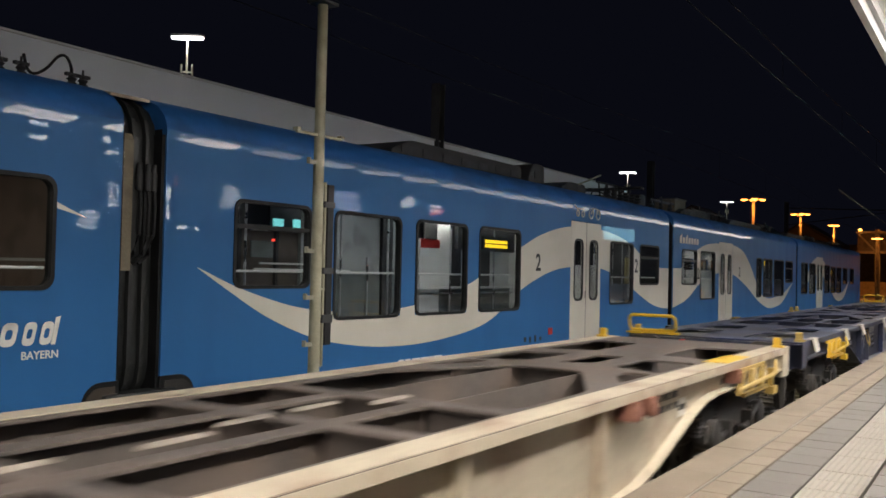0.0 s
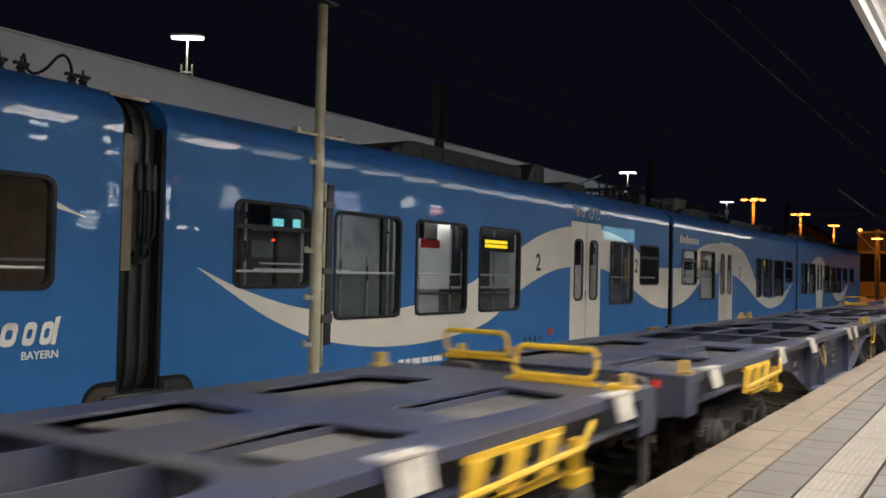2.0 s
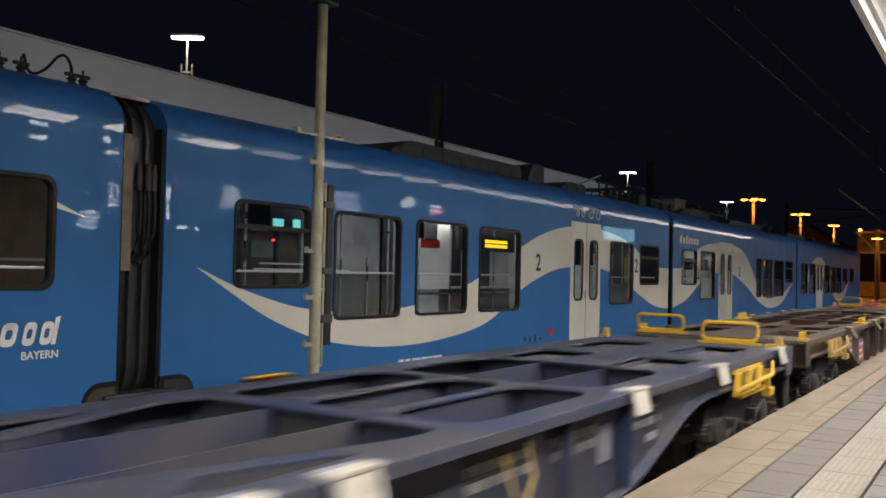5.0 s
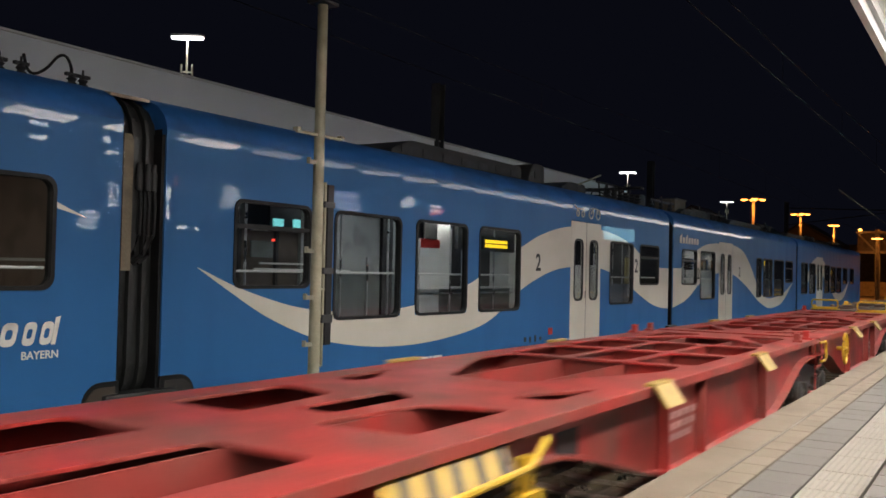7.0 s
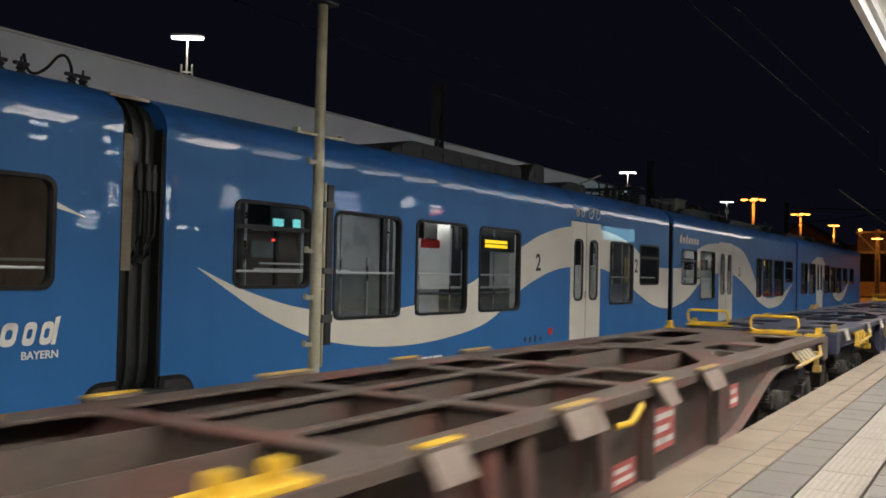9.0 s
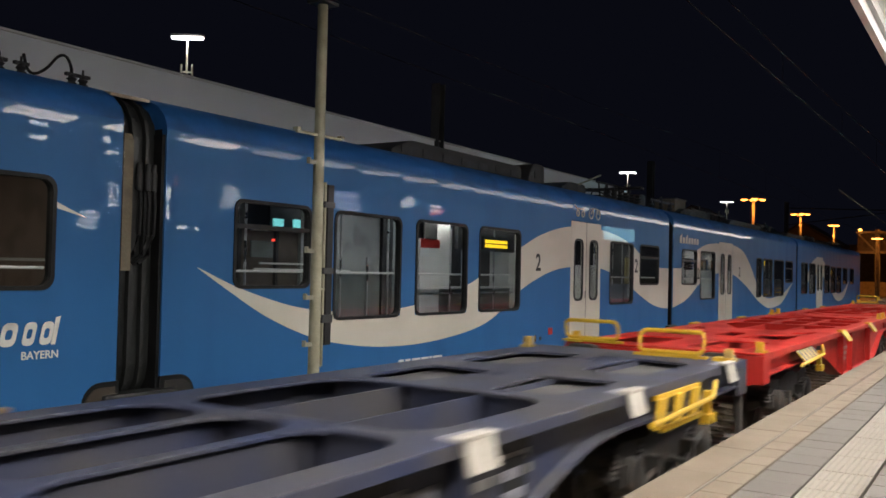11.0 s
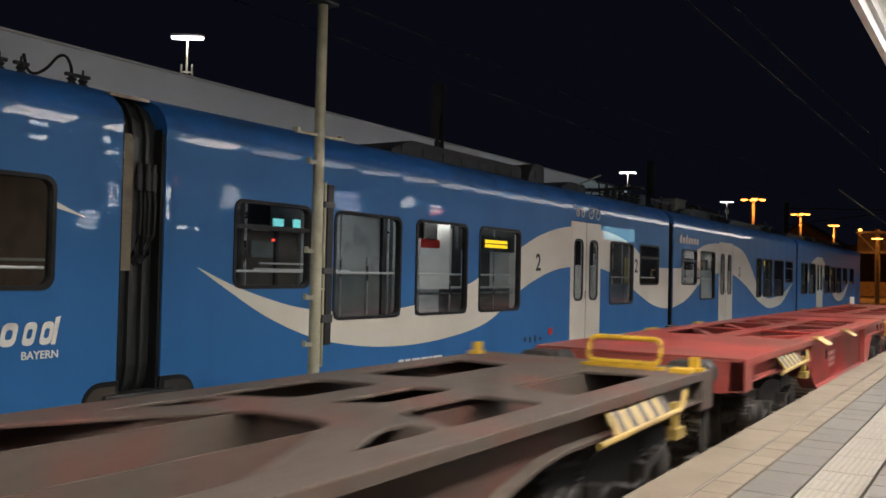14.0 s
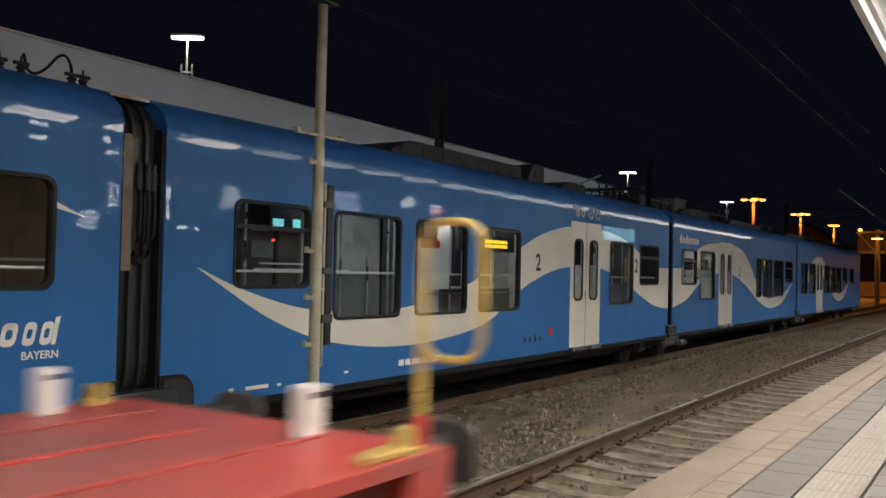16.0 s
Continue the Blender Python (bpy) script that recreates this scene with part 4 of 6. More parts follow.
train_car(-10.2, 5.33, [(-7.5, -6.1, 1.79, 2.75), (-5.7, -4.3, 1.79, 2.75), (-3.9, -2.5, 1.79, 2.75), (-0.4, 1.0, 1.79, 2.75), (1.4, 2.8, 1.79, 2.75), (3.25, 4.64, 1.79, 2.75)], [],
          [([(3.0, 2.86), (3.6, 2.72), (4.3, 2.57), (4.97, 2.42)], [(3.0, 2.98), (3.6, 2.86), (4.3, 2.68), (4.97, 2.42)])], DIM, "blue electric train car with a cream stripe and dark windows")
train_car(5.84, 21.28, [W1A, (8.47, 9.87, 1.39, 2.72), (10.26, 11.64, 1.39, 2.72), (12.03, 13.40, 1.39, 2.72), (17.47, 18.82, 1.40, 2.70), (19.26, 20.54, 1.81, 2.70)],
          [(15.48, 16.95, 0.59, 3.04)], [(car_b_low, car_b_high)], LIT, "blue electric train car with a cream wave and cream double door")
train_car(21.62, 36.95, [(22.33, 23.62, 1.81, 2.70), (23.97, 25.37, 1.40, 2.70), (30.36, 31.05, 1.38, 2.67), (31.34, 32.72, 1.38, 2.67), (33.0, 34.6, 1.38, 2.67), (34.92, 36.22, 1.87, 2.67)],
          [(25.8, 27.3, 0.60, 3.04)], [(car_c_low, car_c_high)], LIT, "blue electric train car with a cream wave and a closed door")
train_car(37.25, 55.1, [(38.0, 39.3, 1.40, 2.67), (39.7, 41.1, 1.40, 2.67), (43.4, 44.8, 1.40, 2.67), (45.1, 46.5, 1.38, 2.62), (46.75, 48.25, 1.38, 2.62), (48.8, 50.2, 1.8, 2.62), (51.2, 52.6, 1.8, 2.62)],
          [(41.4, 42.95, 0.60, 3.0)], [(car_d_low, car_d_high)], DIM, "blue leading car of the electric train with cream wave")


def gangway(x0, x1):
    g = thing("gangway", "black rubber gangway bellows between two train cars", "gangway", pose(x0, FAR_Y, 0), group="gangways")
    w = x1 - x0
    part("bellows", Shape().slab(rounded(-1.30, 1.30, 0.62, 3.66, 0.42), "x", 0.02, w - 0.02), BELLOWS, g)
    n = max(2, int(w / 0.16))
    for i in range(n):
        a = 0.03 + (w - 0.06) * i / n
        part("fold", pierced("fold", rounded(-1.35, 1.35, 0.58, 3.69, 0.44), [rounded(-1.29, 1.29, 0.63, 3.65, 0.42)], "x", a, a + 0.035), BELLOWS, g)
    part("gap_seal", Shape().box(-0.012, 0.03, -1.42, -1.1, 0.6, 3.3).box(w - 0.04, w + 0.012, -1.42, -1.1, 0.6, 3.3), BLACK, g, "black gap seal")
    if w > 0.4:
        # beige colour imitates lamp light on the inner edge of the car's end
        part("cover_strip", Shape().slab([(-1.405, 1.95), (-1.36, 2.2), (-1.36, 3.2), (-1.37, 3.26), (-1.405, 3.2)], "x", 0.034, 0.15), BEIGE_TRIM, g, "beige strip standing in for the car end's lit edge")
        part("roof_cover", Shape().slab([(-1.2, 3.66), (-0.8, 3.735), (0, 3.77), (0, 3.74), (-0.8, 3.70), (-1.2, 3.63)], "x", 0.02, w - 0.03), BEIGE, g, "beige roof cover plate")
        for k, dx in enumerate((0.24, 0.34, 0.41)):
            jp = part("jumper", Shape().tube([(dx, -1.37, 2.96), (dx + 0.01, -1.40, 2.6), (dx, -1.40, 2.3), (dx - 0.05, -1.38, 2.1), (dx - 0.14, -1.36, 2.02)], 0.021), BLACK, g, "black jumper cable", smooth=True)
            part("plug", Shape().lathe([(2.72, 0.024), (2.73, 0.034), (2.90, 0.034), (2.92, 0.026), (2.99, 0.026)], (dx, -1.385, 0), "z", 10), ROOF_GREY, jp, "grey cable plug", smooth=True)
    part("coupler_box", Shape().box(-0.25, w + 0.25, -1.3, -0.4, 0.35, 0.72), UNDER, g)
    part("damper_bracket", Shape().box(-0.16, w + 0.16, -1.52, -1.3, 0.60, 0.80).box(-0.34, w + 0.4, -1.50, -1.3, 0.30, 0.50).box(0.02, w - 0.02, -1.48, -1.3, 0.50, 0.60), BELLOWS, g, "black damper bracket under the gangway", bevel=0.02)
    part("damper", Shape().lathe([(-0.75, 0.05), (-0.74, 0.085), (-0.25, 0.085), (-0.24, 0.05), (0.2, 0.045)], (0, -1.50, 0.36), "x", 12).lathe([(w + 0.1, 0.045), (w + 0.3, 0.05), (w + 0.31, 0.085), (w + 0.8, 0.085)], (0, -1.50, 0.33), "x", 12), ROOF_GREY, g, "grimy grey yaw damper", smooth=True)


gangway(5.33, 5.84)
gangway(21.28, 21.62)
gangway(36.95, 37.25)


def fairing(x0, x1, round_left):
    pts = soften([(x0, 0.50), (x1, 0.50), (x1, 0.92), (x0, 0.92)], 0.03)
    r = 0.2
    if round_left:
        pts = [(x0, 0.50), (x1, 0.50), (x1, 0.92)] + [(x0 + r - r * math.sin(radians(15 * i)), 0.92 - r + r * math.cos(radians(15 * i))) for i in range(7)]
    else:
        pts = [(x0, 0.50), (x1, 0.50)] + [(x1 - r + r * math.cos(radians(15 * i)), 0.92 - r + r * math.sin(radians(15 * i))) for i in range(7)] + [(x0, 0.92)]
    f = thing("bogie_fairing", "black rounded bogie cover at the car's lower corner", "fairing", pose(0, SIDE, 0), group="bogie covers")
    part("cover_rim", Shape().slab(pts, "y", -0.012, 0.05), BLACK, f)
    cx, cz = sum(p[0] for p in pts) / len(pts), 0.7
    part("cover_plate", Shape().slab([(cx + (p[0] - cx) * 0.82, cz + (p[1] - cz) * 0.78) for p in pts], "y", -0.022, -0.011), UNDER, f, "dark grimy cover plate")


fairing(4.97, 5.36, True)
fairing(5.83, 6.27, False)


def train_bogie(x):
    b = thing("train_bogie", "dark grimy bogie under the standing train", "bogie", pose(x, FAR_Y, -0.08), group="bogies of the standing train")
    part("bogie_frame", Shape().slab([(-1.7, 0.45), (-1.5, 0.35), (1.5, 0.35), (1.7, 0.45), (1.5, 0.6), (0.6, 0.52), (-0.6, 0.52), (-1.5, 0.6)], "y", -1.15, -1.02)
         .slab([(-1.7, 0.45), (-1.5, 0.35), (1.5, 0.35), (1.7, 0.45), (1.5, 0.6), (-1.5, 0.6)], "y", 1.02, 1.15).box(-0.4, 0.4, -1.02, 1.02, 0.4, 0.55), UNDER, b)
    for dx in (-1.3, 1.3):
        part("wheelset", Shape().lathe([(-0.80, 0.40), (-0.79, 0.43), (-0.68, 0.43), (-0.67, 0.46), (-0.65, 0.46)], (dx, 0, 0.43), "y", 24).lathe([(0.65, 0.46), (0.67, 0.46), (0.68, 0.43), (0.8, 0.43)], (dx, 0, 0.43), "y", 24)
             .lathe([(-0.7, 0.08), (0.7, 0.08)], (dx, 0, 0.43), "y", 10), WHEEL, b, smooth=True)
        part("axle_box", Shape().box(dx - 0.16, dx + 0.16, -1.22, -1.0, 0.3, 0.55), UNDER, b, bevel=0.02)
    part("damper", Shape().tube([(-0.9, -1.2, 0.5), (0.5, -1.2, 0.42)], 0.035).tube([(0.2, -1.22, 0.3), (0.9, -1.22, 0.5)], 0.03), UNDER, b)


for x in (5.6, 21.45, 37.1, 52.3):
    train_bogie(x)


def roof_gear():
    for x0, x1, y0, y1, z1 in ((10.9, 15.2, -0.5, 0.9, 4.07), (15.5, 16.2, -0.5, 0.6, 4.2), (17.0, 18.3, -0.5, 0.8, 4.0), (21.3, 21.9, -0.6, -0.1, 4.08), (24.5, 27.5, -0.7, 0.9, 3.96), (30.0, 34.5, -0.6, 0.8, 3.97), (39, 43, -0.6, 0.8, 3.96), (46, 50, -0.6, 0.8, 3.95)):
        u = thing("roof_unit", "dark grey equipment box on the train roof", "roof unit", pose(x0, FAR_Y, 3.72), group="roof units")
        l, h = x1 - x0, z1 - 3.72
        part("casing", Shape().slab(soften([(0, 0), (l, 0), (l, h), (min(0.5, l * 0.3), h), (0, h * 0.45)], 0.12), "y", y0, y1), ROOF_GREY, u, bevel=0.02)
        for k in range(int(l / 0.6)):
            part("louvre", Shape().box(0.25 + 0.6 * k, 0.55 + 0.6 * k, y0 - 0.012, y0 + 0.01, h * 0.35, h * 0.7), DARK_STEEL, u)
    p = thing("roof_pantograph", "folded pantograph and insulators on the train roof", "pantograph", pose(0, FAR_Y, 3.78))
    for k in range(8):
        part("brace", Shape().tube([(19.0 + 0.26 * k, -0.55, 0.05), (19.13 + 0.26 * k + (0.1 if k % 2 else -0.1), -0.5, 0.36)], 0.018, 6).tube([(19.0 + 0.26 * k, 0.55, 0.05), (19.13 + 0.26 * k + (0.1 if k % 2 else -0.1), 0.5, 0.36)], 0.018, 6), DARK_STEEL, p)
    part("top_rail", Shape().tube([(18.9, -0.5, 0.36), (21.0, -0.5, 0.38)], 0.022, 6).tube([(18.9, 0.5, 0.36), (21.0, 0.5, 0.38)], 0.022, 6), DARK_STEEL, p)
    part("base_frame", Shape().box(18.9, 21.0, -0.6, -0.54, 0.0, 0.06).box(18.9, 21.0, 0.54, 0.6, 0, 0.06).box(18.9, 18.98, -0.6, 0.6, 0, 0.06).box(20.9, 21.0, -0.6, 0.6, 0, 0.06), DARK_STEEL, p)
    part("arm", Shape().tube([(20.8, -0.3, 0.1), (19.0, -0.3, 0.22), (20.9, -0.3, 0.34)], 0.03).tube([(20.8, 0.3, 0.1), (19.0, 0.3, 0.22), (20.9, 0.3, 0.34)], 0.03), DARK_STEEL, p)
    part("collector_head", Shape().box(20.7, 20.95, -0.9, 0.9, 0.34, 0.40), DARK_STEEL, p)
    for i in range(6):
        part("insulator", Shape().lathe([(0, 0.05), (0.05, 0.09), (0.07, 0.05), (0.12, 0.09), (0.14, 0.05), (0.2, 0.07)], (18.95 + 0.4 * i, -0.75, 0.0), "z", 8), ROOF_GREY, p)
    part("feed_arm", Shape().tube([(17.9, -0.5, 0.2), (18.9, -0.6, 0.5)], 0.02), POLE, p, "pale feed tube")
    tb = thing("roof_box", "tan sheet-metal box on the train roof", "roof unit", pose(24.6, FAR_Y, 3.74))
    part("casing", Shape().box(0, 1.0, -0.5, 0.1, 0, 0.47), BEIGE_TRIM, tb, bevel=0.02)
    part("lid", Shape().box(-0.03, 1.03, -0.53, 0.13, 0.47, 0.50), ROOF_GREY, tb)
    for x0, x1 in ((22.4, 24.3), (25.9, 29.6), (34.6, 36.6), (43.2, 45.8), (50.2, 54.0)):
        ln = thing("roof_conductor", "dark conductor bar on stub insulators along the train roof", "conductor", pose(x0, FAR_Y - 0.55, 3.76), group="roof conductors")
        l = x1 - x0
        part("bar", Shape().tube([(0, 0, 0.27), (l * 0.5, 0, 0.25), (l, 0, 0.27)], 0.03, 8), DARK_STEEL, ln)
        for k in range(int(l / 0.75) + 1):
            part("insulator", Shape().lathe([(-0.05, 0.05), (0.04, 0.08), (0.07, 0.05), (0.12, 0.08), (0.15, 0.05), (0.25, 0.05), (0.30 + 0.1 * (k % 3 == 1), 0.03)], (0.1 + 0.75 * k, 0, 0), "z", 8), ROOF_GREY, ln)
    q = thing("roof_cable", "thick black high-voltage cable on insulators at the car's end", "cable", pose(0, FAR_Y - 0.84, 3.74))
    pts = [(4.68, 0.18), (4.72, 0.05), (4.80, 0.02), (4.92, 0.10), (5.02, 0.22), (5.10, 0.25), (5.16, 0.18), (5.18, 0.06)]
    f = smooth_curve([(i, p[1]) for i, p in enumerate(pts)])
    g = smooth_curve([(i, p[0]) for i, p in enumerate(pts)])
    part("cable", Shape().tube([(g(i / 4), 0, f(i / 4)) for i in range(29)], 0.014, 8), BLACK, q, smooth=True)
    for x in (4.45, 4.66, 5.18, 5.30):
        part("insulator", Shape().lathe([(-0.06, 0.03), (0.0, 0.05), (0.02, 0.03), (0.045, 0.05), (0.065, 0.03), (0.085, 0.035), (0.10, 0.012), (0.15, 0.010)], (x, 0, 0), "z", 10).box(x - 0.07, x + 0.07, -0.02, 0.02, 0.07, 0.10), DARK_STEEL, q)
    part("bracket", Shape().box(4.3, 4.72, -0.1, 0.1, -0.07, -0.03).box(5.1, 5.4, -0.1, 0.1, -0.07, -0.03), DARK_STEEL, q)


roof_gear()


def side_markings():
    """Class numbers, lettering and small marks on the train's side."""
    y = SIDE - 0.012
    up = Matrix.Rotation(radians(90), 4, "X")
    def lettering(name, text, x, z, size, mat, label):
        t = thing(name, label, "lettering", pose(0, 0, 0))
        ob = writing("letters", text, size, mat, t, Matrix.Translation((x, y, z)) @ up)
    lettering("class_number", "2", 13.98, 2.06, 0.42, BLACK_MARK, "black class number two on the cream wave")
    lettering("class_number", "2", 18.90, 2.08, 0.42, BLACK_MARK, "black class number two beside the window")
    lettering("class_number", "2", 23.66, 1.95, 0.42, BLACK_MARK, "black class number two beside the window")
    lettering("class_number", "2", 28.0, 2.05, 0.42, BLACK_MARK, "black class number two on the cream wave")
    lettering("region_lettering", "BAYERN", 4.37, 1.185, 0.095, WHITE_MARK, "small white capitals on the blue side")
    lo = thing("operator_logo", "white slanted logo shapes on the blue side", "logo", pose(0, 0, 0))
    for x0, x1, h in ((3.4, 3.62, 0.2), (3.66, 3.88, 0.2), (3.92, 4.12, 0.2), (4.17, 4.33, 0.2), (4.37, 4.5, 0.2), (4.53, 4.66, 0.2)):
        ring = soften([(x0, 1.30), (x1 - 0.02, 1.30), (x1 + 0.02, 1.30 + h), (x0 + 0.04, 1.30 + h)], 0.07, 4)
        c = (sum(p[0] for p in ring) / len(ring), sum(p[1] for p in ring) / len(ring))
        part("logo_shape", pierced("logo_shape", ring, [[(c[0] + (p[0] - c[0]) * 0.45, c[1] + (p[1] - c[1]) * 0.42) for p in ring]], "y", y, y + 0.006), WHITE_MARK, lo)
    part("logo_shape", Shape().slab([(4.645, 1.30), (4.685, 1.30), (4.735, 1.545), (4.69, 1.535)], "y", y - 0.001, y + 0.006), WHITE_MARK, lo)
    lg = thing("operator_logo", "small white logo bars above the windows", "logo", pose(0, 0, 0))
    for i in range(7):
        part("logo_shape", Shape().slab(soften([(22.1 + i * 0.24, 2.86), (22.28 + i * 0.24, 2.86), (22.30 + i * 0.24, 3.02 + (0.08 if i in (0, 2) else 0)), (22.13 + i * 0.24, 3.02)], 0.04), "y", y, y + 0.006), WHITE_MARK, lg)
    nb = thing("number_marking", "row of small white marks low on the blue side", "marking", pose(0, 0, 0))
    for i, (a, b) in enumerate(((9.88, 10.0), (10.04, 10.16), (10.2, 10.4), (10.44, 10.62), (10.65, 10.7), (10.73, 10.98))):
        part("bar", Shape().box(a, b, y, y + 0.006, 0.70, 0.78), WHITE_MARK, nb)
    part("bar", Shape().box(7.0, 7.35, y, y + 0.006, 0.66, 0.70).box(6.75, 6.82, y, y + 0.006, 0.64, 0.70).box(7.5, 7.56, y, y + 0.006, 0.66, 0.69).box(8.7, 8.78, y, y + 0.006, 0.70, 0.73), WHITE_MARK, nb)
    part("bar", Shape().box(13.6, 13.68, y, y + 0.006, 0.82, 0.9).box(13.8, 13.86, y, y + 0.006, 0.8, 0.9).box(14.0, 14.06, y, y + 0.006, 0.8, 0.92).box(14.2, 14.27, y, y + 0.006, 0.82, 0.88), ROOF_GREY, nb)
    rd = thing("warning_mark", "small red emergency mark low on the blue side", "marking", pose(0, 0, 0))
    part("plate", Shape().box(14.55, 14.72, y, y + 0.006, 0.90, 1.02), RED_MARK, rd)
    pic = thing("pictograms", "pale pushchair and bicycle outline pictograms above the door", "pictogram", pose(0, 0, 0))
    def ring(x, z, r):
        return [(x + r * math.cos(i * 0.524), y - 0.004, z + r * math.sin(i * 0.524)) for i in range(12)]
    part("outline", Shape().tube(ring(16.4, 3.22, 0.1), 0.012, 5, True).tube(ring(16.75, 3.22, 0.1), 0.012, 5, True).tube([(16.4, y, 3.22), (16.5, y, 3.33), (16.7, y, 3.33), (16.75, y, 3.22)], 0.012, 5)
         .tube(ring(15.75, 3.19, 0.06), 0.012, 5, True).tube(ring(16.0, 3.19, 0.06), 0.012, 5, True).tube([(15.6, y, 3.345), (15.72, y, 3.28), (16.05, y, 3.28)], 0.012, 5), WHITE_MARK, pic)
    d = thing("destination_display", "amber lit display behind the window", "display", pose(0, 0, 0))
    part("case", Shape().box(12.9, 13.85, 7.44, 7.5, 2.40, 2.62), BLACK, d)
    for r in range(2):
        for i in range(9):
            part("bar", Shape().box(12.96 + i * 0.088, 13.03 + i * 0.088, 7.432, 7.44, 2.43 + r * 0.075, 2.485 + r * 0.075), AMBER, d)
    for x, z in ((32.2, 2.45), (46.6, 2.3)):
        d = thing("destination_display", "small amber lit display behind the window", "display", pose(0, 0, 0))
        part("panel", Shape().box(x, x + 0.75, 7.3, 7.32, z, z + 0.16), AMBER, d)
    sc = thing("passenger_screen", "pair of small cyan lit screens inside the car", "screen", pose(0, 0, 0))
    part("screen", Shape().box(8.75, 8.94, 8.3, 8.32, 2.54, 2.67), CYAN, sc)
    part("screen", Shape().box(9.14, 9.28, 8.3, 8.32, 2.56, 2.68), CYAN, sc)
    part("mount", Shape().box(8.7, 9.32, 8.325, 8.36, 2.5, 3.0), DARK_STEEL, sc)
    rl = thing("red_lamp", "tiny red light inside the car", "lamp", pose(0, 0, 0))
    part("lens", Shape().box(8.0, 8.04, 7.6, 7.62, 2.33, 2.36), TAIL_RED, rl)


side_markings()


# ---- the passing goods train ----
DECK = 1.2
FAINT = material("faint_stencil", (0.62, 0.36, 0.33), 0.6, vary=0.3)
WORN_GREY = material("worn_grey_mark", (0.32, 0.32, 0.36), 0.6, vary=0.3)
FLAP_WHITE = material("dusty_white_flap", (0.56, 0.53, 0.47), 0.6, vary=0.2, scale=6, second=(0.38, 0.35, 0.30), amount=0.4)
WORN_FLAP = material("worn_brown_flap", (0.16, 0.118, 0.09), 0.65, vary=0.3, scale=6, second=(0.11, 0.08, 0.062), amount=0.4)
PALE_STENCIL = material("pale_stencil", (0.30, 0.285, 0.26), 0.6, vary=0.35, scale=8, second=(0.18, 0.17, 0.17), amount=0.45)
WORN_DECK = material("worn_grey_plate", (0.165, 0.158, 0.152), 0.6, vary=0.3, scale=2, second=(0.09, 0.085, 0.09), bump=0.15, spread=0.3)
WHEELSETS, BOGIE_PARTS = [], set()


def bogie_meshes():
    fr, sf = Shape(), Shape()
    for y0, y1 in ((-0.05, 0.05),):
        sf.slab([(-1.25, 0.62), (-1.2, 0.48), (-0.65, 0.62), (-0.45, 0.42), (0.45, 0.42), (0.65, 0.62), (1.2, 0.48), (1.25, 0.62), (1.1, 0.74), (0.5, 0.70), (0.2, 0.76), (-0.2, 0.76), (-0.5, 0.70), (-1.1, 0.74)], "y", y0, y1)
    fr.box(-0.2, 0.2, -1.0, 1.0, 0.5, 0.72).lathe([(0.7, 0.3), (0.93, 0.3)], (0, 0, 0), "z", 12)
    hb = Shape().box(-0.04, 0.04, -0.95, 0.95, 0.55, 0.66)
    box = Shape().lathe([(-0.14, 0.11), (-0.12, 0.15), (0.1, 0.15)], (0, 0, 0), "y", 12).box(-0.2, 0.2, -0.06, 0.1, -0.06, 0.1)
    spr = Shape()
    prof = []
    for i in range(6):
        prof += [(0.04 * i, 0.075), (0.04 * i + 0.02, 0.055)]
    spr.lathe(prof, (0, 0, 0), "z", 10)
    rig = Shape().tube([(-0.9, -1.12, 0.35), (-0.2, -1.12, 0.5), (0.3, -1.12, 0.38), (0.95, -1.12, 0.6)], 0.025).box(-0.5, -0.4, -1.16, -1.05, 0.2, 0.55).box(0.4, 0.5, -1.16, -1.05, 0.2, 0.55)
    w = Shape()
    for s in (-1, 1):
        prof = [(s * 0.64, 0.15), (s * 0.66, 0.475), (s * 0.69, 0.475), (s * 0.695, 0.45), (s * 0.80, 0.445), (s * 0.80, 0.39), (s * 0.75, 0.36), (s * 0.74, 0.16), (s * 0.82, 0.13), (s * 0.9, 0.08)]
        w.lathe(prof, (0, 0, 0), "y", 28)
    w.lathe([(-0.7, 0.085), (0.7, 0.085)], (0, 0, 0), "y", 12)
    for k in range(4):
        a = k * math.pi / 2
        for s in (-0.752, 0.752):
            w.lathe([(-0.02, 0.03), (0.02, 0.03)], (0.27 * math.cos(a), s, 0.27 * math.sin(a)), "y", 6)
    return fr.mesh("bogie_frame"), box.mesh("axle_box", True), spr.mesh("springs"), rig.mesh("brake_rigging"), w.mesh("wheelset", True), sf.mesh("side_frame"), hb.mesh("end_beam")


BM = bogie_meshes()


def bogie(wagon, x):
    b = part("bogie", BM[0], BOGIE, wagon, "dark grimy bogie")
    # length factor fitted to the camera's view, as for the frames
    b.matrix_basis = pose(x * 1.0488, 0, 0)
    for s in (-1, 1):
        part("side_frame", BM[5], BOGIE, b).matrix_basis = pose(0, s * 1.0, 0)
        part("end_beam", BM[6], BOGIE, b).matrix_basis = pose(s * 1.18, 0, 0)
    for dx in (-0.9, 0.9):
        ws = part("wheelset", BM[4], WHEEL, b, "worn steel wheelset")
        ws.matrix_parent_inverse = Matrix.Translation((dx, 0, 0.46))
        WHEELSETS.append(ws)
        for s in (-1, 1):
            a = part("axle_box", BM[1], BOGIE, b)
            a.matrix_basis = pose(dx, s * 1.02, 0.46, 0, 0, 0 if s < 0 else 180)
            for k in (-0.28, 0.28):
                c = part("spring", BM[2], BOGIE, b)
                c.matrix_basis = pose(dx + k, s * 1.0, 0.48)
    part("brake_rigging", BM[3], BOGIE, b)
    BOGIE_PARTS.update((b, *b.children_recursive))


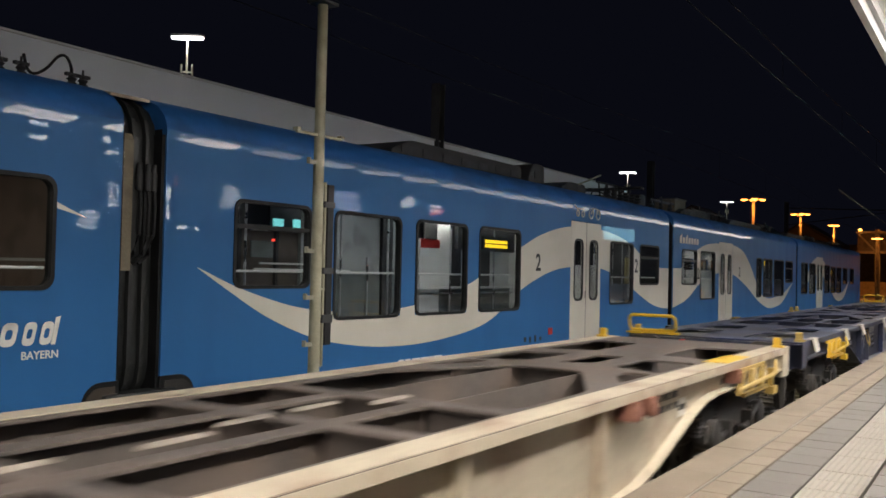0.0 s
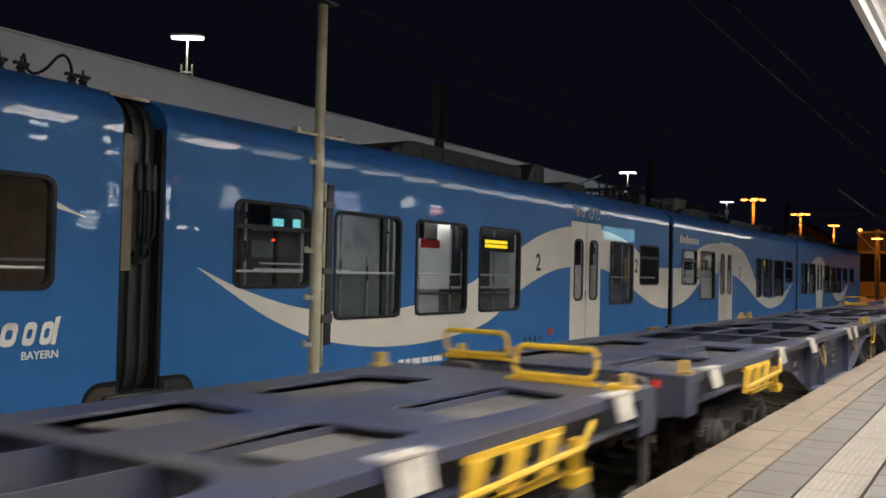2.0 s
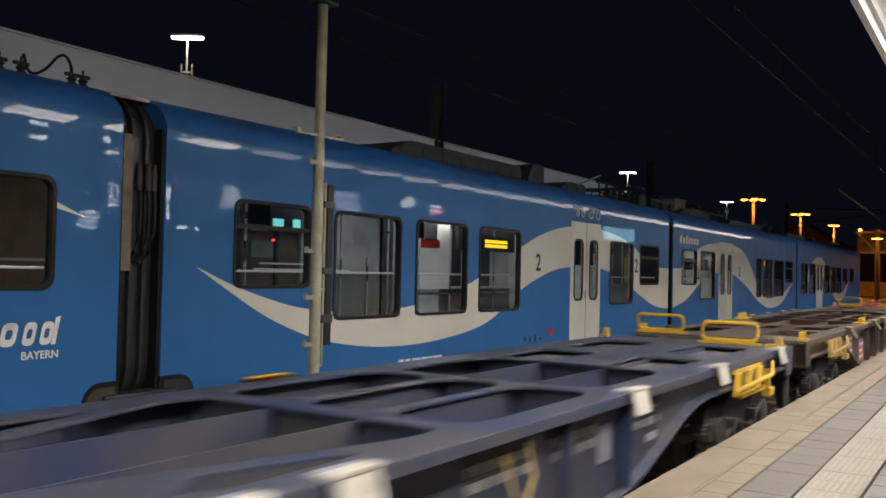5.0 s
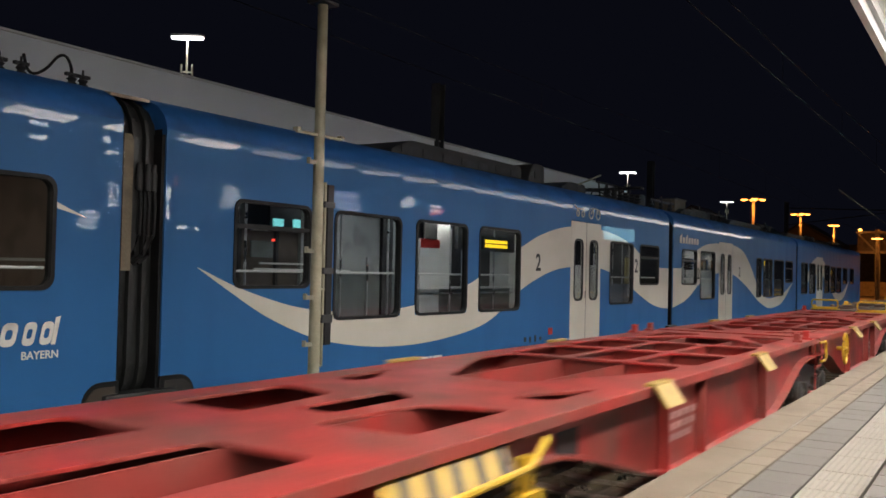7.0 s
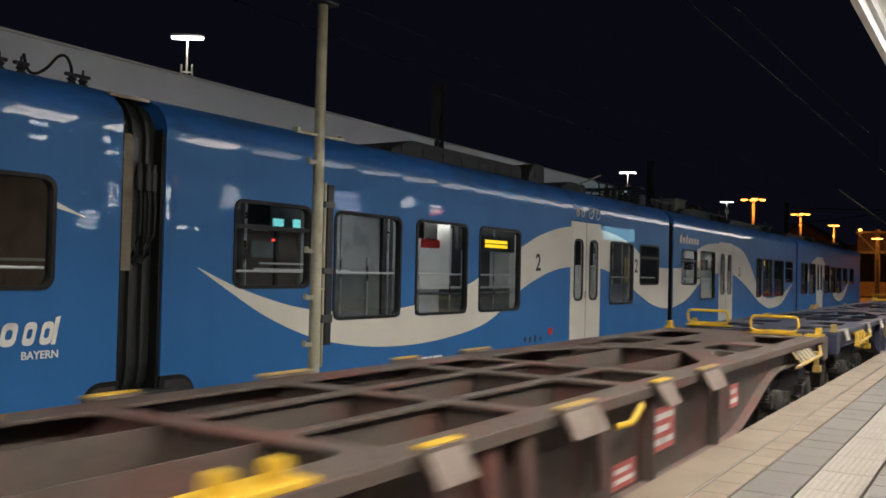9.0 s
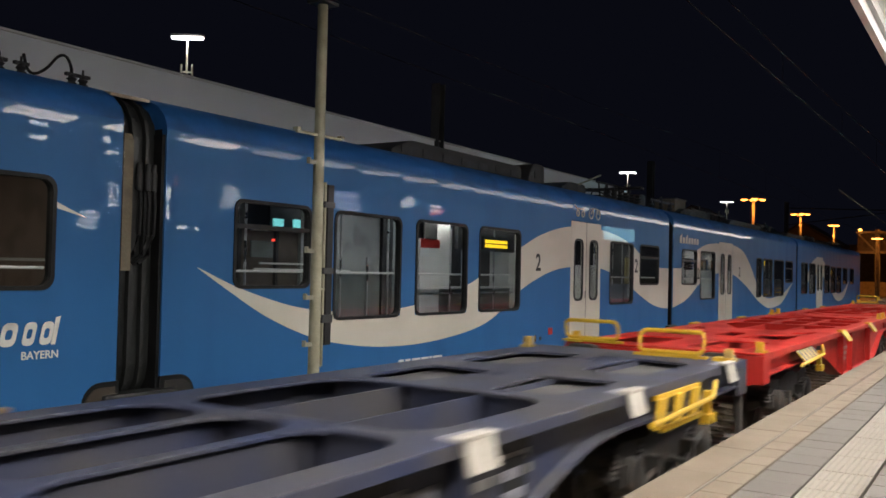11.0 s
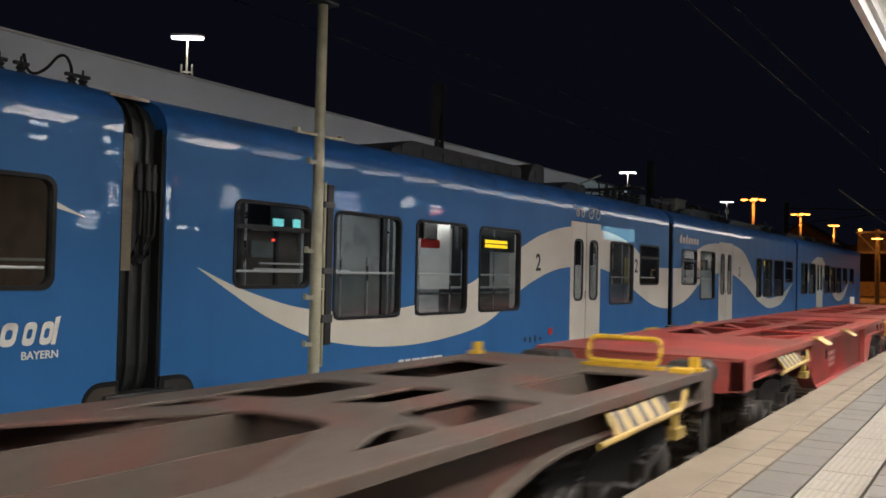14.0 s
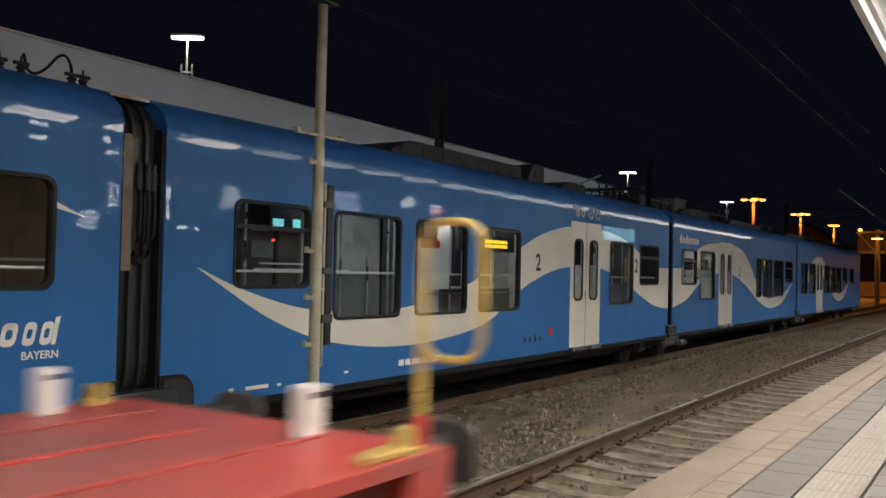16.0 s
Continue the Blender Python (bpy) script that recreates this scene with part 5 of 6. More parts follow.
def arch(x0, z0, x1, z1, n=7):
    """Points of a soft S-shaped lower edge."""
    return [(x0 + (x1 - x0) * i / n, z0 + (z1 - z0) * (3 * (i / n) ** 2 - 2 * (i / n) ** 3)) for i in range(n + 1)]


def unit(wagon, x0, x1, deck_mat, side_mat, holes, deep, crosses, lanes, ribs, edge_mat=None):
    """One frame of a container wagon: pierced deck, fish-bellied sides, inner beams. deep: where the sides go down and come up again."""
    part("deck_plate", pierced("deck_plate", rounded(x0, x1, -1.3, 1.3, 0.08, 2), holes, "z", DECK - 0.022, DECK), deck_mat, wagon, "pierced steel deck", bevel=0.004)
    a0, a1, b0, b1, low = deep
    lower = [(x0 + 0.02, 0.96)] + arch(a0, 0.96, a1, low) + arch(b0, low, b1, 0.96) + [(x1 - 0.02, 0.96)]
    prof = lower + [(x1 - 0.02, DECK - 0.02), (x0 + 0.02, DECK - 0.02)]
    for s in (-1, 1):
        y0, y1 = sorted((s * 1.17, s * 1.185))
        sw = part("side_web", Shape().slab(prof, "y", y0, y1), deck_mat, wagon, "fish-bellied side web")
        if edge_mat:
            ya, yb = sorted((s * 1.186, s * 1.191))
            part("outer_skin", Shape().slab(prof, "y", ya, yb), side_mat, sw, "painted outer face")
        fl = Shape()
        for p, q in zip(lower, lower[1:]):
            if abs(q[0] - p[0]) < 1e-6:
                continue
            ya, yb = sorted((s * 1.06, s * 1.29))
            fl.slab([p, q, (q[0], q[1] - 0.02), (p[0], p[1] - 0.02)], "y", ya, yb)
        part("lower_flange", fl, side_mat, sw)
        for x in ribs:
            zb = float(np.interp(x, [p[0] for p in lower], [p[1] for p in lower]))
            ya, yb = sorted((s * 1.183, s * 1.285))
            part("rib", Shape().slab([(x, DECK - 0.02), (x + 0.012, DECK - 0.02), (x + 0.012, zb), (x, zb)], "y", ya, yb), side_mat, sw)
        ya, yb = sorted((s * 1.285, s * 1.302))
        part("edge_strip", Shape().box(x0 + 0.01, x1 - 0.01, ya, yb, DECK - 0.075, DECK - 0.004), edge_mat or side_mat, sw, bevel=0.004)
        if edge_mat:
            ya, yb = sorted((s * 1.08, s * 1.3))
            part("edge_plate", Shape().box(x0 + 0.02, x1 - 0.02, ya, yb, DECK, DECK + 0.006), edge_mat, sw, "painted top edge")
    for y in lanes:
        part("inner_beam", Shape().slab([(x0 + 0.1, 0.98)] + [(a1 - 0.3, 0.98), (a1, 0.72), (b0, 0.72), (b0 + 0.3, 0.98)] + [(x1 - 0.1, 0.98), (x1 - 0.1, DECK - 0.021), (x0 + 0.1, DECK - 0.021)], "y", y - 0.01, y + 0.01), deck_mat, wagon)
        part("lower_flange", Shape().box(a1, b0, y - 0.08, y + 0.08, 0.70, 0.72), deck_mat, wagon)
    for x in crosses:
        part("cross_beam", Shape().box(x - 0.008, x + 0.008, -1.17, 1.17, 0.74, DECK - 0.021).box(x - 0.06, x + 0.06, -1.17, 1.17, 0.72, 0.74), deck_mat, wagon)


def end_holes(xe, d, style):
    """Openings of the deck over an end bogie; xe the end, d +1 or -1 into the wagon."""
    if style == "tail":
        return []
    if style == "navy":
        cells = [((0.42, 0.31), (1.74, 0.31), (1.82, 0.97), (0.55, 0.97)), ((2.38, 0.25), (3.40, 0.36), (3.35, 0.92), (2.32, 0.97))]
    elif style == "red":
        cells = [((0.40, 0.20), (1.76, 0.25), (1.76, 0.95), (0.6, 0.95)), ((2.42, 0.30), (3.35, 0.40), (3.5, 0.98), (2.45, 0.98)), ((3.95, 0.72), (4.2, 0.72), (4.75, 1.02), (4.05, 1.02))]
    else:
        cells = [((1.0, 0.40), (2.3, 0.40), (2.45, 1.02), (0.9, 1.02)), ((2.85, 0.45), (3.75, 0.45), (4.0, 1.02), (2.9, 1.02)), ((4.05, 0.74), (4.3, 0.74), (4.8, 1.0), (4.1, 1.0))]
    out = [soften([(xe + d * a, side * b) for a, b in cell], 0.1) for side in (-1, 1) for cell in cells]
    if style != "navy":
        out.append(soften([(xe + d * a, b) for a, b in ((2.75, -0.16), (3.55, -0.16), (3.75, 0.16), (2.75, 0.16))], 0.08))
    return out


def pointed_bay(base, shoulder, tip, r=0.16):
    """A wide opening with a blunt point, from its base to its tip along the wagon."""
    return soften([(base, -1.0), (shoulder, -1.0), (tip, -0.36), (tip, 0.36), (shoulder, 1.0), (base, 1.0)], r)


def inner_end_holes(xe, d, style):
    out = []
    if style == "red":
        return [soften([(xe + d * a, t * b) for a, b in ((0.45, 0.95), (0.45, 0.34), (0.62, 0.32), (1.75, 0.95))], 0.1) for t in (-1, 1)]
    for s in (-1, 1):
        out.append(soften([(xe + d * a, s * b) for a, b in ((0.5, 0.95), (0.4, 0.28), (1.0, 0.24), (1.75, 0.95))], 0.12))
    return out


def lane_holes(x0, x1, cuts, lanes, r):
    out, edges = [], [x0, *cuts, x1]
    for a, b in zip(edges, edges[1:]):
        for y0, y1 in lanes:
            out.append(rounded(a + (0.09 if a != x0 else 0), b - (0.09 if b != x1 else 0), y0, y1, r, 5))
    return out


def buffers(wagon, x, d, mat, reach=0.56):
    """Headstock, two buffers, hook and hoses at one end; d points away from the wagon."""
    a, b = sorted((x, x - d * 0.05))
    hs = part("headstock", Shape().slab([(-1.3, DECK - 0.03), (-1.3, 0.90), (-1.1, 0.84), (1.1, 0.84), (1.3, 0.90), (1.3, DECK - 0.03)], "x", a, b), mat, wagon)
    for s in (-1, 1):
        ya, yb = sorted((s * 1.3, s * 1.12))
        c, e = sorted((x, x - d * 0.32))
        part("corner_plate", Shape().box(c, e, ya, yb, 0.86, DECK - 0.03), mat, hs, bevel=0.01)
        if d * s < 0:
            f, g = sorted((x - d * 0.08, x - d * 0.14))
            part("corner_step", Shape().box(f, g, *sorted((s * 1.22, s * 1.28)), 0.42, 0.87).box(f - 0.1, g + 0.1, *sorted((s * 1.1, s * 1.32)), 0.40, 0.43), BOGIE, hs, "dark shunter step")
        bu = part("buffer", Shape().lathe([(d * 0.0, 0.13), (d * (reach - 0.26), 0.12), (d * (reach - 0.25), 0.09), (d * (reach - 0.06), 0.09)], (x, s * 0.875, 1.05), "x", 16), DARK_STEEL, hs, "dark steel buffer", smooth=True)
        part("buffer_plate", Shape().slab(rounded(s * 0.875 - 0.22, s * 0.875 + 0.22, 0.88, 1.21, 0.1), "x", *sorted((x + d * (reach - 0.06), x + d * reach))), BOGIE, bu, "greasy buffer plate", bevel=0.012)
    part("coupling", Shape().box(*sorted((x, x + d * 0.3)), -0.05, 0.05, 0.98, 1.08).tube([(x + d * 0.2, -0.1, 1.0), (x + d * 0.5, -0.1, 0.8), (x + d * 0.55, 0.1, 0.8), (x + d * 0.2, 0.1, 1.0)], 0.03), BOGIE, hs)
    part("brake_hose", Shape().tube([(x, -0.35, 0.95), (x + d * 0.25, -0.35, 0.8), (x + d * 0.35, -0.3, 0.6), (x + d * 0.5, -0.3, 0.62)], 0.03), BLACK, hs)
    part("brake_hose", Shape().tube([(x, 0.35, 0.95), (x + d * 0.25, 0.35, 0.78), (x + d * 0.45, 0.3, 0.6)], 0.03), BLACK, hs)


def hand_loop(wagon, x, s, mat):
    """The low folded railing across one end of the deck."""
    y0, y1 = (-0.94, -0.20) if s < 0 else (0.54, 1.28)
    lean = [(-s * 0.3 * (q - 1.25), p, q) for _, p, q in loop_pts(0, y0, y1, 1.25, 1.46, 0.07)]
    ob = part("hand_loop", Shape().tube(lean, 0.023, 8, True), mat, wagon, "yellow tubular hand loop", smooth=True)
    ob.matrix_basis = pose(x, 0, 0)
    for y in (y0 + 0.07, y1 - 0.07):
        part("foot", Shape().box(-0.025, 0.025, y - 0.025, y + 0.025, DECK, 1.26), mat, ob)
    part("hinge_plate", Shape().box(-0.08, 0.08, s * 1.16 - 0.1, s * 1.16 + 0.1, DECK, DECK + 0.035).box(-0.03, 0.03, y0 - 0.05, y1 + 0.05, DECK + 0.005, DECK + 0.03), mat, ob)


def spigot(wagon, x, s, mat, double=False):
    """Container locking stub on the deck's edge."""
    sh = Shape()
    for k in ((-0.14, 0.14) if double else (0,)):
        sh.slab(soften([(x + k - 0.04, DECK), (x + k + 0.04, DECK), (x + k + 0.03, DECK + 0.12), (x + k - 0.03, DECK + 0.12)], 0.02), "y", *sorted((s * 1.17, s * 1.26)))
    sh.box(x - 0.28 if double else x - 0.06, x + 0.28 if double else x + 0.06, *sorted((s * (1.08 if double else 1.16), s * 1.3)), DECK, DECK + 0.03)
    part("container_spigot", sh, mat, wagon, bevel=0.008)


def flap(wagon, x, s, mat, w=0.42, drop=0.26, lean=0.1):
    """Folded container rest hanging over the deck's edge."""
    y = s * 1.31
    part("container_flap", Shape().slab([(y, DECK + 0.02), (y + s * 0.03, DECK + 0.02), (y + s * (0.03 + lean), DECK - drop), (y + s * lean, DECK - drop)], "x", x, x + w)
         .box(x - 0.02, x + w + 0.02, *sorted((s * 1.26, s * 1.35)), DECK + 0.005, DECK + 0.03), mat, wagon, bevel=0.006)


def lever(wagon, x0, x1, s, mat, striped):
    """Brake changeover lever with its guard plate."""
    y = s * 1.27
    l = x1 - x0
    ob = part("lever", Shape().tube([(x0, y + s * 0.16, 0.97), (x1 - 0.35, y + s * 0.17, 1.01), (x1, y + s * 0.08, 1.10)], 0.022), mat, wagon, "yellow brake lever bar", smooth=True)
    a, b = x0 + 0.22 * l, x0 + 0.80 * l
    def board(p, q, lift):
        """A strip of the sloping guard board from p to q along the wagon."""
        return Shape().add([(p, y, 1.115 + lift), (q, y, 1.115 + lift), (q - 0.14, y + s * 0.15, 1.0 + lift), (p - 0.14, y + s * 0.15, 1.0 + lift),
                            (p, y, 1.10), (q, y, 1.10), (q - 0.14, y + s * 0.15, 0.975), (p - 0.14, y + s * 0.15, 0.975)],
                           [(0, 1, 2, 3), (7, 6, 5, 4), (0, 4, 5, 1), (1, 5, 6, 2), (2, 6, 7, 3), (3, 7, 4, 0)])
    if striped:
        part("guard_board", board(a, b, 0.0), mat, ob, "sloping yellow guard board")
        step = (b - a) / 5
        for i in range(5):
            part("stripe", board(a + step * (i + 0.38), a + step * (i + 0.94), 0.004), BLACK_MARK, ob)
    else:
        part("frame_rail", Shape().box(a, b, *sorted((y, y + s * 0.05)), 1.085, 1.125), mat, ob)
        part("frame_rail", Shape().box(a - 0.05, b - 0.15, *sorted((y + s * 0.09, y + s * 0.13)), 0.87, 0.905), mat, ob)
        for p in (a, a + 0.38 * (b - a), b - 0.24):
            part("strut", Shape().slab([(p, 1.10), (p + 0.14, 1.10), (p + 0.06, 0.88), (p - 0.08, 0.88)], "y", *sorted((y + s * 0.04, y + s * 0.09))), mat, ob, bevel=0.006)
    part("hook", Shape().box(x1 - 0.32, x1 - 0.24, *sorted((y + s * 0.06, y + s * 0.12)), 0.80, 1.05).box(x1 - 0.38, x1 - 0.18, *sorted((y + s * 0.05, y + s * 0.15)), 0.78, 0.86), mat, ob)


def placard(wagon, x0, x1, z0, z1, mat, lines=0, s=-1):
    y = s * 1.188
    pl = part("placard", Shape().box(x0, x1, *sorted((y, y + s * 0.006)), z0, z1), mat, wagon)
    for i in range(lines):
        h = (z1 - z0) / (2 * lines + 1)
        part("bar", Shape().box(x0 + 0.06 * (x1 - x0), x0 + (x1 - x0) * (0.94 - 0.2 * (i % 2)), *sorted((y + s * 0.005, y + s * 0.008)), z0 + h * (2 * i + 1), z0 + h * (2 * i + 2)), WORN_GREY if mat is ROOF_GREY else WHITE_MARK if mat is not WHITE_MARK else BLACK_MARK, pl)


def mark_bars(wagon, x, z, n, mat, s=-1):
    """A line of unreadable stencilled writing on the side."""
    y = s * 1.188
    rnd = random.Random(int(x * 100))
    sh = Shape()
    for r in range(n):
        p = x
        for _ in range(4):
            w = rnd.uniform(0.08, 0.2)
            sh.box(p, p + w, *sorted((y, y + s * 0.004)), z - 0.09 * r, z - 0.09 * r + 0.055)
            p += w + 0.05
    part("stencilled_text", sh, mat, wagon, kind="stuff")


def ladder(wagon, x, mat):
    """Step frame at the joint between the two halves."""
    for s in (-1, 1):
        y = s * 1.28
        part("step_frame", Shape().tube([(x, y, 0.45), (x, y, 1.15), (x + 0.42, y, 1.15), (x + 0.46, y, 1.11), (x + 0.46, y, 0.84), (x + 0.42, y, 0.80), (x, y, 0.80)], 0.02).box(x - 0.03, x + 0.2, *sorted((y - s * 0.12, y + s * 0.03)), 0.42, 0.46), mat, wagon)


def handwheel(wagon, x, mat):
    pts = [(x + 0.24 * math.cos(i * 0.3927), -1.34, 0.92 + 0.24 * math.sin(i * 0.3927)) for i in range(16)]
    hw = part("handwheel", Shape().tube(pts, 0.02, 8, True), mat, wagon, "yellow brake handwheel", smooth=True)
    part("spokes", Shape().tube([pts[0], pts[8]], 0.014, 6).tube([pts[4], pts[12]], 0.014, 6).lathe([(0, 0.04), (0.16, 0.03)], (x, -1.36, 0.92), "y", 8), mat, hw)


def double_wagon(u, mat, style, label, tail=0.0):
    """Two short frames on three bogies, 24.6 m over the couplings before the stretch to the view."""
    L = 24.6
    w = thing("container_wagon", label, "freight wagon", pose(u, TRACK_Y + 0.02, 0), group="wagons of the goods train")
    M = L / 2
    head = {"navy": 0.30, "red": 0.28, "tail": 0.6}[style]
    end = L - {"navy": 0.46, "red": 0.52, "tail": 0.62}[style] + tail
    r = {"navy": 0.26, "red": 0.12, "tail": 0.08}[style]
    lanes = [(-1.07, -0.40), (-0.30, 0.30), (0.40, 1.07)] if style != "tail" else [(-1.0, -0.16), (0.16, 1.0)]
    beams = (-0.365, 0.365) if style != "tail" else (-0.1, 0.1)
    if style == "navy":
        deep = (4.0, 6.2, 9.4, 11.5, 0.50)
    elif style == "red":
        deep = (3.6, 6.2, 9.5, 11.7, 0.48)
    else:
        deep = (3.7, 4.8, 9.9, 10.6, 0.50)
    if style == "navy":
        h1 = [rounded(4.4, 5.95, -1.0, 1.0, 0.32, 5)] + lane_holes(6.1, 7.8, [], lanes, r) + [pointed_bay(7.98, 8.3, 10.3)]
        h1 += [soften([(8.75, t * 1.06), (8.8, t * 0.97), (9.45, t * 0.78), (9.75, t * 0.96), (9.5, t * 1.06)], 0.06) for t in (-1, 1)]
        beams_at = (4.28, 6.02, 7.89, 10.4)
    elif style == "red":
        h1 = [pointed_bay(7.05, 6.5, 5.0)] + lane_holes(7.2, 9.75, [8.45], lanes, r) + [pointed_bay(9.9, 10.2, 11.1)]
        beams_at = (4.9, 7.12, 8.45, 9.83, 11.6)
    else:
        h1 = lane_holes(4.1, 10.4, [6.0, 8.0, 9.4], lanes, r)
        beams_at = (4.0, 6.0, 8.0, 9.6)
    h1 += inner_end_holes(M - 0.1, -1, style) if style != "tail" else []
    flip = lambda h: [(L + tail - x, y) for x, y in h]
    ribs = (5.9, 6.9, 9.2) if style != "tail" else (4.3, 9.6)
    unit(w, head, M - 0.1, mat, mat, h1 + end_holes(head, 1, style), deep, beams_at, beams, ribs)
    T = L + tail
    d2 = (T - deep[3], T - deep[2], T - deep[1], T - deep[0], deep[4])
    unit(w, M + 0.1, end, mat, mat, [flip(h) for h in h1] + end_holes(end - 0.38, -1, style), d2, [T - c for c in beams_at], beams, [T - x for x in ribs])
    if style == "tail":
        for a in (4.2, 6.1, 8.3, T - 10.2, T - 8.0 + 0.1, T - 6.0 + 0.1):
            for s in (-1, 1):
                part("diagonal_brace", Shape().slab([(a, s * 0.2), (a + 0.2, s * 0.16), (a + 1.75, s * 0.98), (a + 1.5, s * 1.0)], "z", DECK - 0.06, DECK - 0.024), mat, w)
    for y in (-0.72, 0.68):
        for a, b in ((1.0, M - 0.4), (M + 0.4, T - 1.0)):
            part("brake_pipe", Shape().tube([(a, y, 0.92), (a + 3.2, y, 0.86), (b - 3.2, y, 0.86), (b, y, 0.92)], 0.03, 8), BOGIE, w, "grimy brake pipe")
    part("brake_cylinder", Shape().lathe([(0, 0.05), (0.03, 0.16), (0.55, 0.16), (0.58, 0.05)], (6.4, 0.7, 0.82), "x", 14), BOGIE, w, smooth=True)
    part("joint_plate", Shape().slab(rounded(M - 0.35, M + 0.35, -0.5, 0.5, 0.15), "z", DECK - 0.09, DECK - 0.03), BOGIE, w, "dark articulation joint")
    for x in (2.45, M, T - 2.45):
        bogie(w, x)
    reach = {"navy": 0.40, "red": 0.36, "tail": 0.58}[style]
    buffers(w, head, -1, mat, reach)
    buffers(w, end, 1, mat, reach)
    yel = YELLOW if style != "tail" else PALE_YELLOW
    lever(w, 1.75, 3.6, -1, yel, style != "navy")
    lever(w, T - 3.6, T - 1.75, -1, yel, style != "navy")
    if style != "tail":
        hand_loop(w, 0.3, 1, YELLOW)
        hand_loop(w, end - (0.4 if style == "navy" else 0.36), -1, YELLOW)
    if style == "navy":
        for a, b in ((0.7, 3.85), (M - 1.9, M - 0.45), (M + 0.45, M + 1.9), (T - 3.85, T - 0.9)):
            part("cover_plate", Shape().slab(rounded(a, b, -1.05, 1.05, 0.1), "z", 1.125, 1.137), WORN_DECK, w, "worn grey plate under the deck openings")
    ladder(w, M - 0.12, YELLOW if style == "navy" else mat)
    for s in (-1, 1):
        for x in ((head + 0.16, M - 1.1, M - 0.45, T - 0.85) if style != "tail" else (T - 0.9,)):
            spigot(w, x, s, mat if mat is DULL_RED else PALE_YELLOW if style != "red" else YELLOW)
    if style == "navy":
        for x in (0.85, 3.6, 5.5, 8.75, 9.42, 14.75, 15.4, 18.6, 20.75, 23.25):
            flap(w, x, -1, FLAP_WHITE, 0.27, 0.15, 0.05)
            part("deck_mark", Shape().slab(soften([(x, -1.28), (x + 0.32, -1.28), (x + 0.36, -1.14), (x + 0.04, -1.12)], 0.03), "z", DECK, DECK + 0.003), WORN_GREY, w, "pale worn paint mark")
        for x in (6.15, 7.0, 7.75, 16.6, 17.6, 18.9):
            part("side_plate", Shape().box(x - 0.05, x + 0.62, -1.2, -1.188, 1.03, 1.13), PALE_STENCIL if x < 8 else ROOF_GREY, w, "worn pale plate under the deck edge")
            mark_bars(w, x, 0.97, 2, ROOF_GREY if x < 5 else PALE_STENCIL)
        for x0, x1, z0, z1, m, n in ((5.05, 5.4, 0.68, 1.02, ROOF_GREY, 2), (6.85, 7.1, 0.72, 1.0, WORN_GREY, 0), (8.0, 8.4, 0.66, 0.9, ROOF_GREY, 2), (15.9, 16.3, 0.66, 0.95, ROOF_GREY, 2), (18.3, 18.55, 0.75, 1.0, WORN_GREY, 0), (19.2, 19.5, 0.7, 1.0, ROOF_GREY, 2)):
            placard(w, x0, x1, z0, z1, m, n)
        for x in (9.75, 6.6, 16.9):
            part("side_hook", Shape().tube([(x, -1.25, 1.05), (x + 0.02, -1.31, 0.85), (x + 0.12, -1.33, 0.78), (x + 0.25, -1.31, 0.9), (x + 0.27, -1.25, 1.08)], 0.012), PALE_YELLOW, w, "yellow side hook")
        for s in (-1, 1):
            for x in (6.0, 11.4, 17.3):
                flap(w, x, 1, YELLOW, 0.4, 0.05, 0.02)
        for xa, ya in ((head - 0.05, -1.05), (head - 0.05, 0.4), (end, -0.6)):
            part("end_lens", Shape().box(xa, xa + 0.05, ya, ya + 0.07, 1.09, 1.15), RED_MARK, w, "small red end marker")
    else:
        fm = PALE_YELLOW if mat is DULL_RED else {"red": YELLOW, "tail": PALE_YELLOW}[style]
        for x in ((5.4, 8.6, T - 9.24, T - 6.55) if style == "red" else (4.35, 6.75, T - 9.0, T - 7.0)):
            for s in (-1, 1):
                flap(w, x, s, fm, 0.40, 0.14 if style == "red" else 0.07, 0.13 if style == "red" else 0.17)
        handwheel(w, 14.5, YELLOW) if style == "red" else None
        mark_bars(w, 6.2, 0.85, 3, FAINT)
        mark_bars(w, T - 6.1, 0.75, 4, FAINT)
        if style == "tail":
            for x in (T - 5.9, T - 7.6, 5.9):
                placard(w, x, x + 0.14, 0.82, 0.96, BLACK_MARK)
        placard(w, 4.0, 4.35, 0.8, 1.05, ROOF_GREY, 0)
        part("hand_hoop", Shape().tube([(M + 0.12, -1.3, 1.13), (M + 0.60, -1.3, 1.12), (M + 0.64, -1.3, 1.08), (M + 0.64, -1.3, 0.88), (M + 0.58, -1.3, 0.85), (M + 0.28, -1.3, 0.86)], 0.02), YELLOW, w, "yellow hand hoop")
    return w


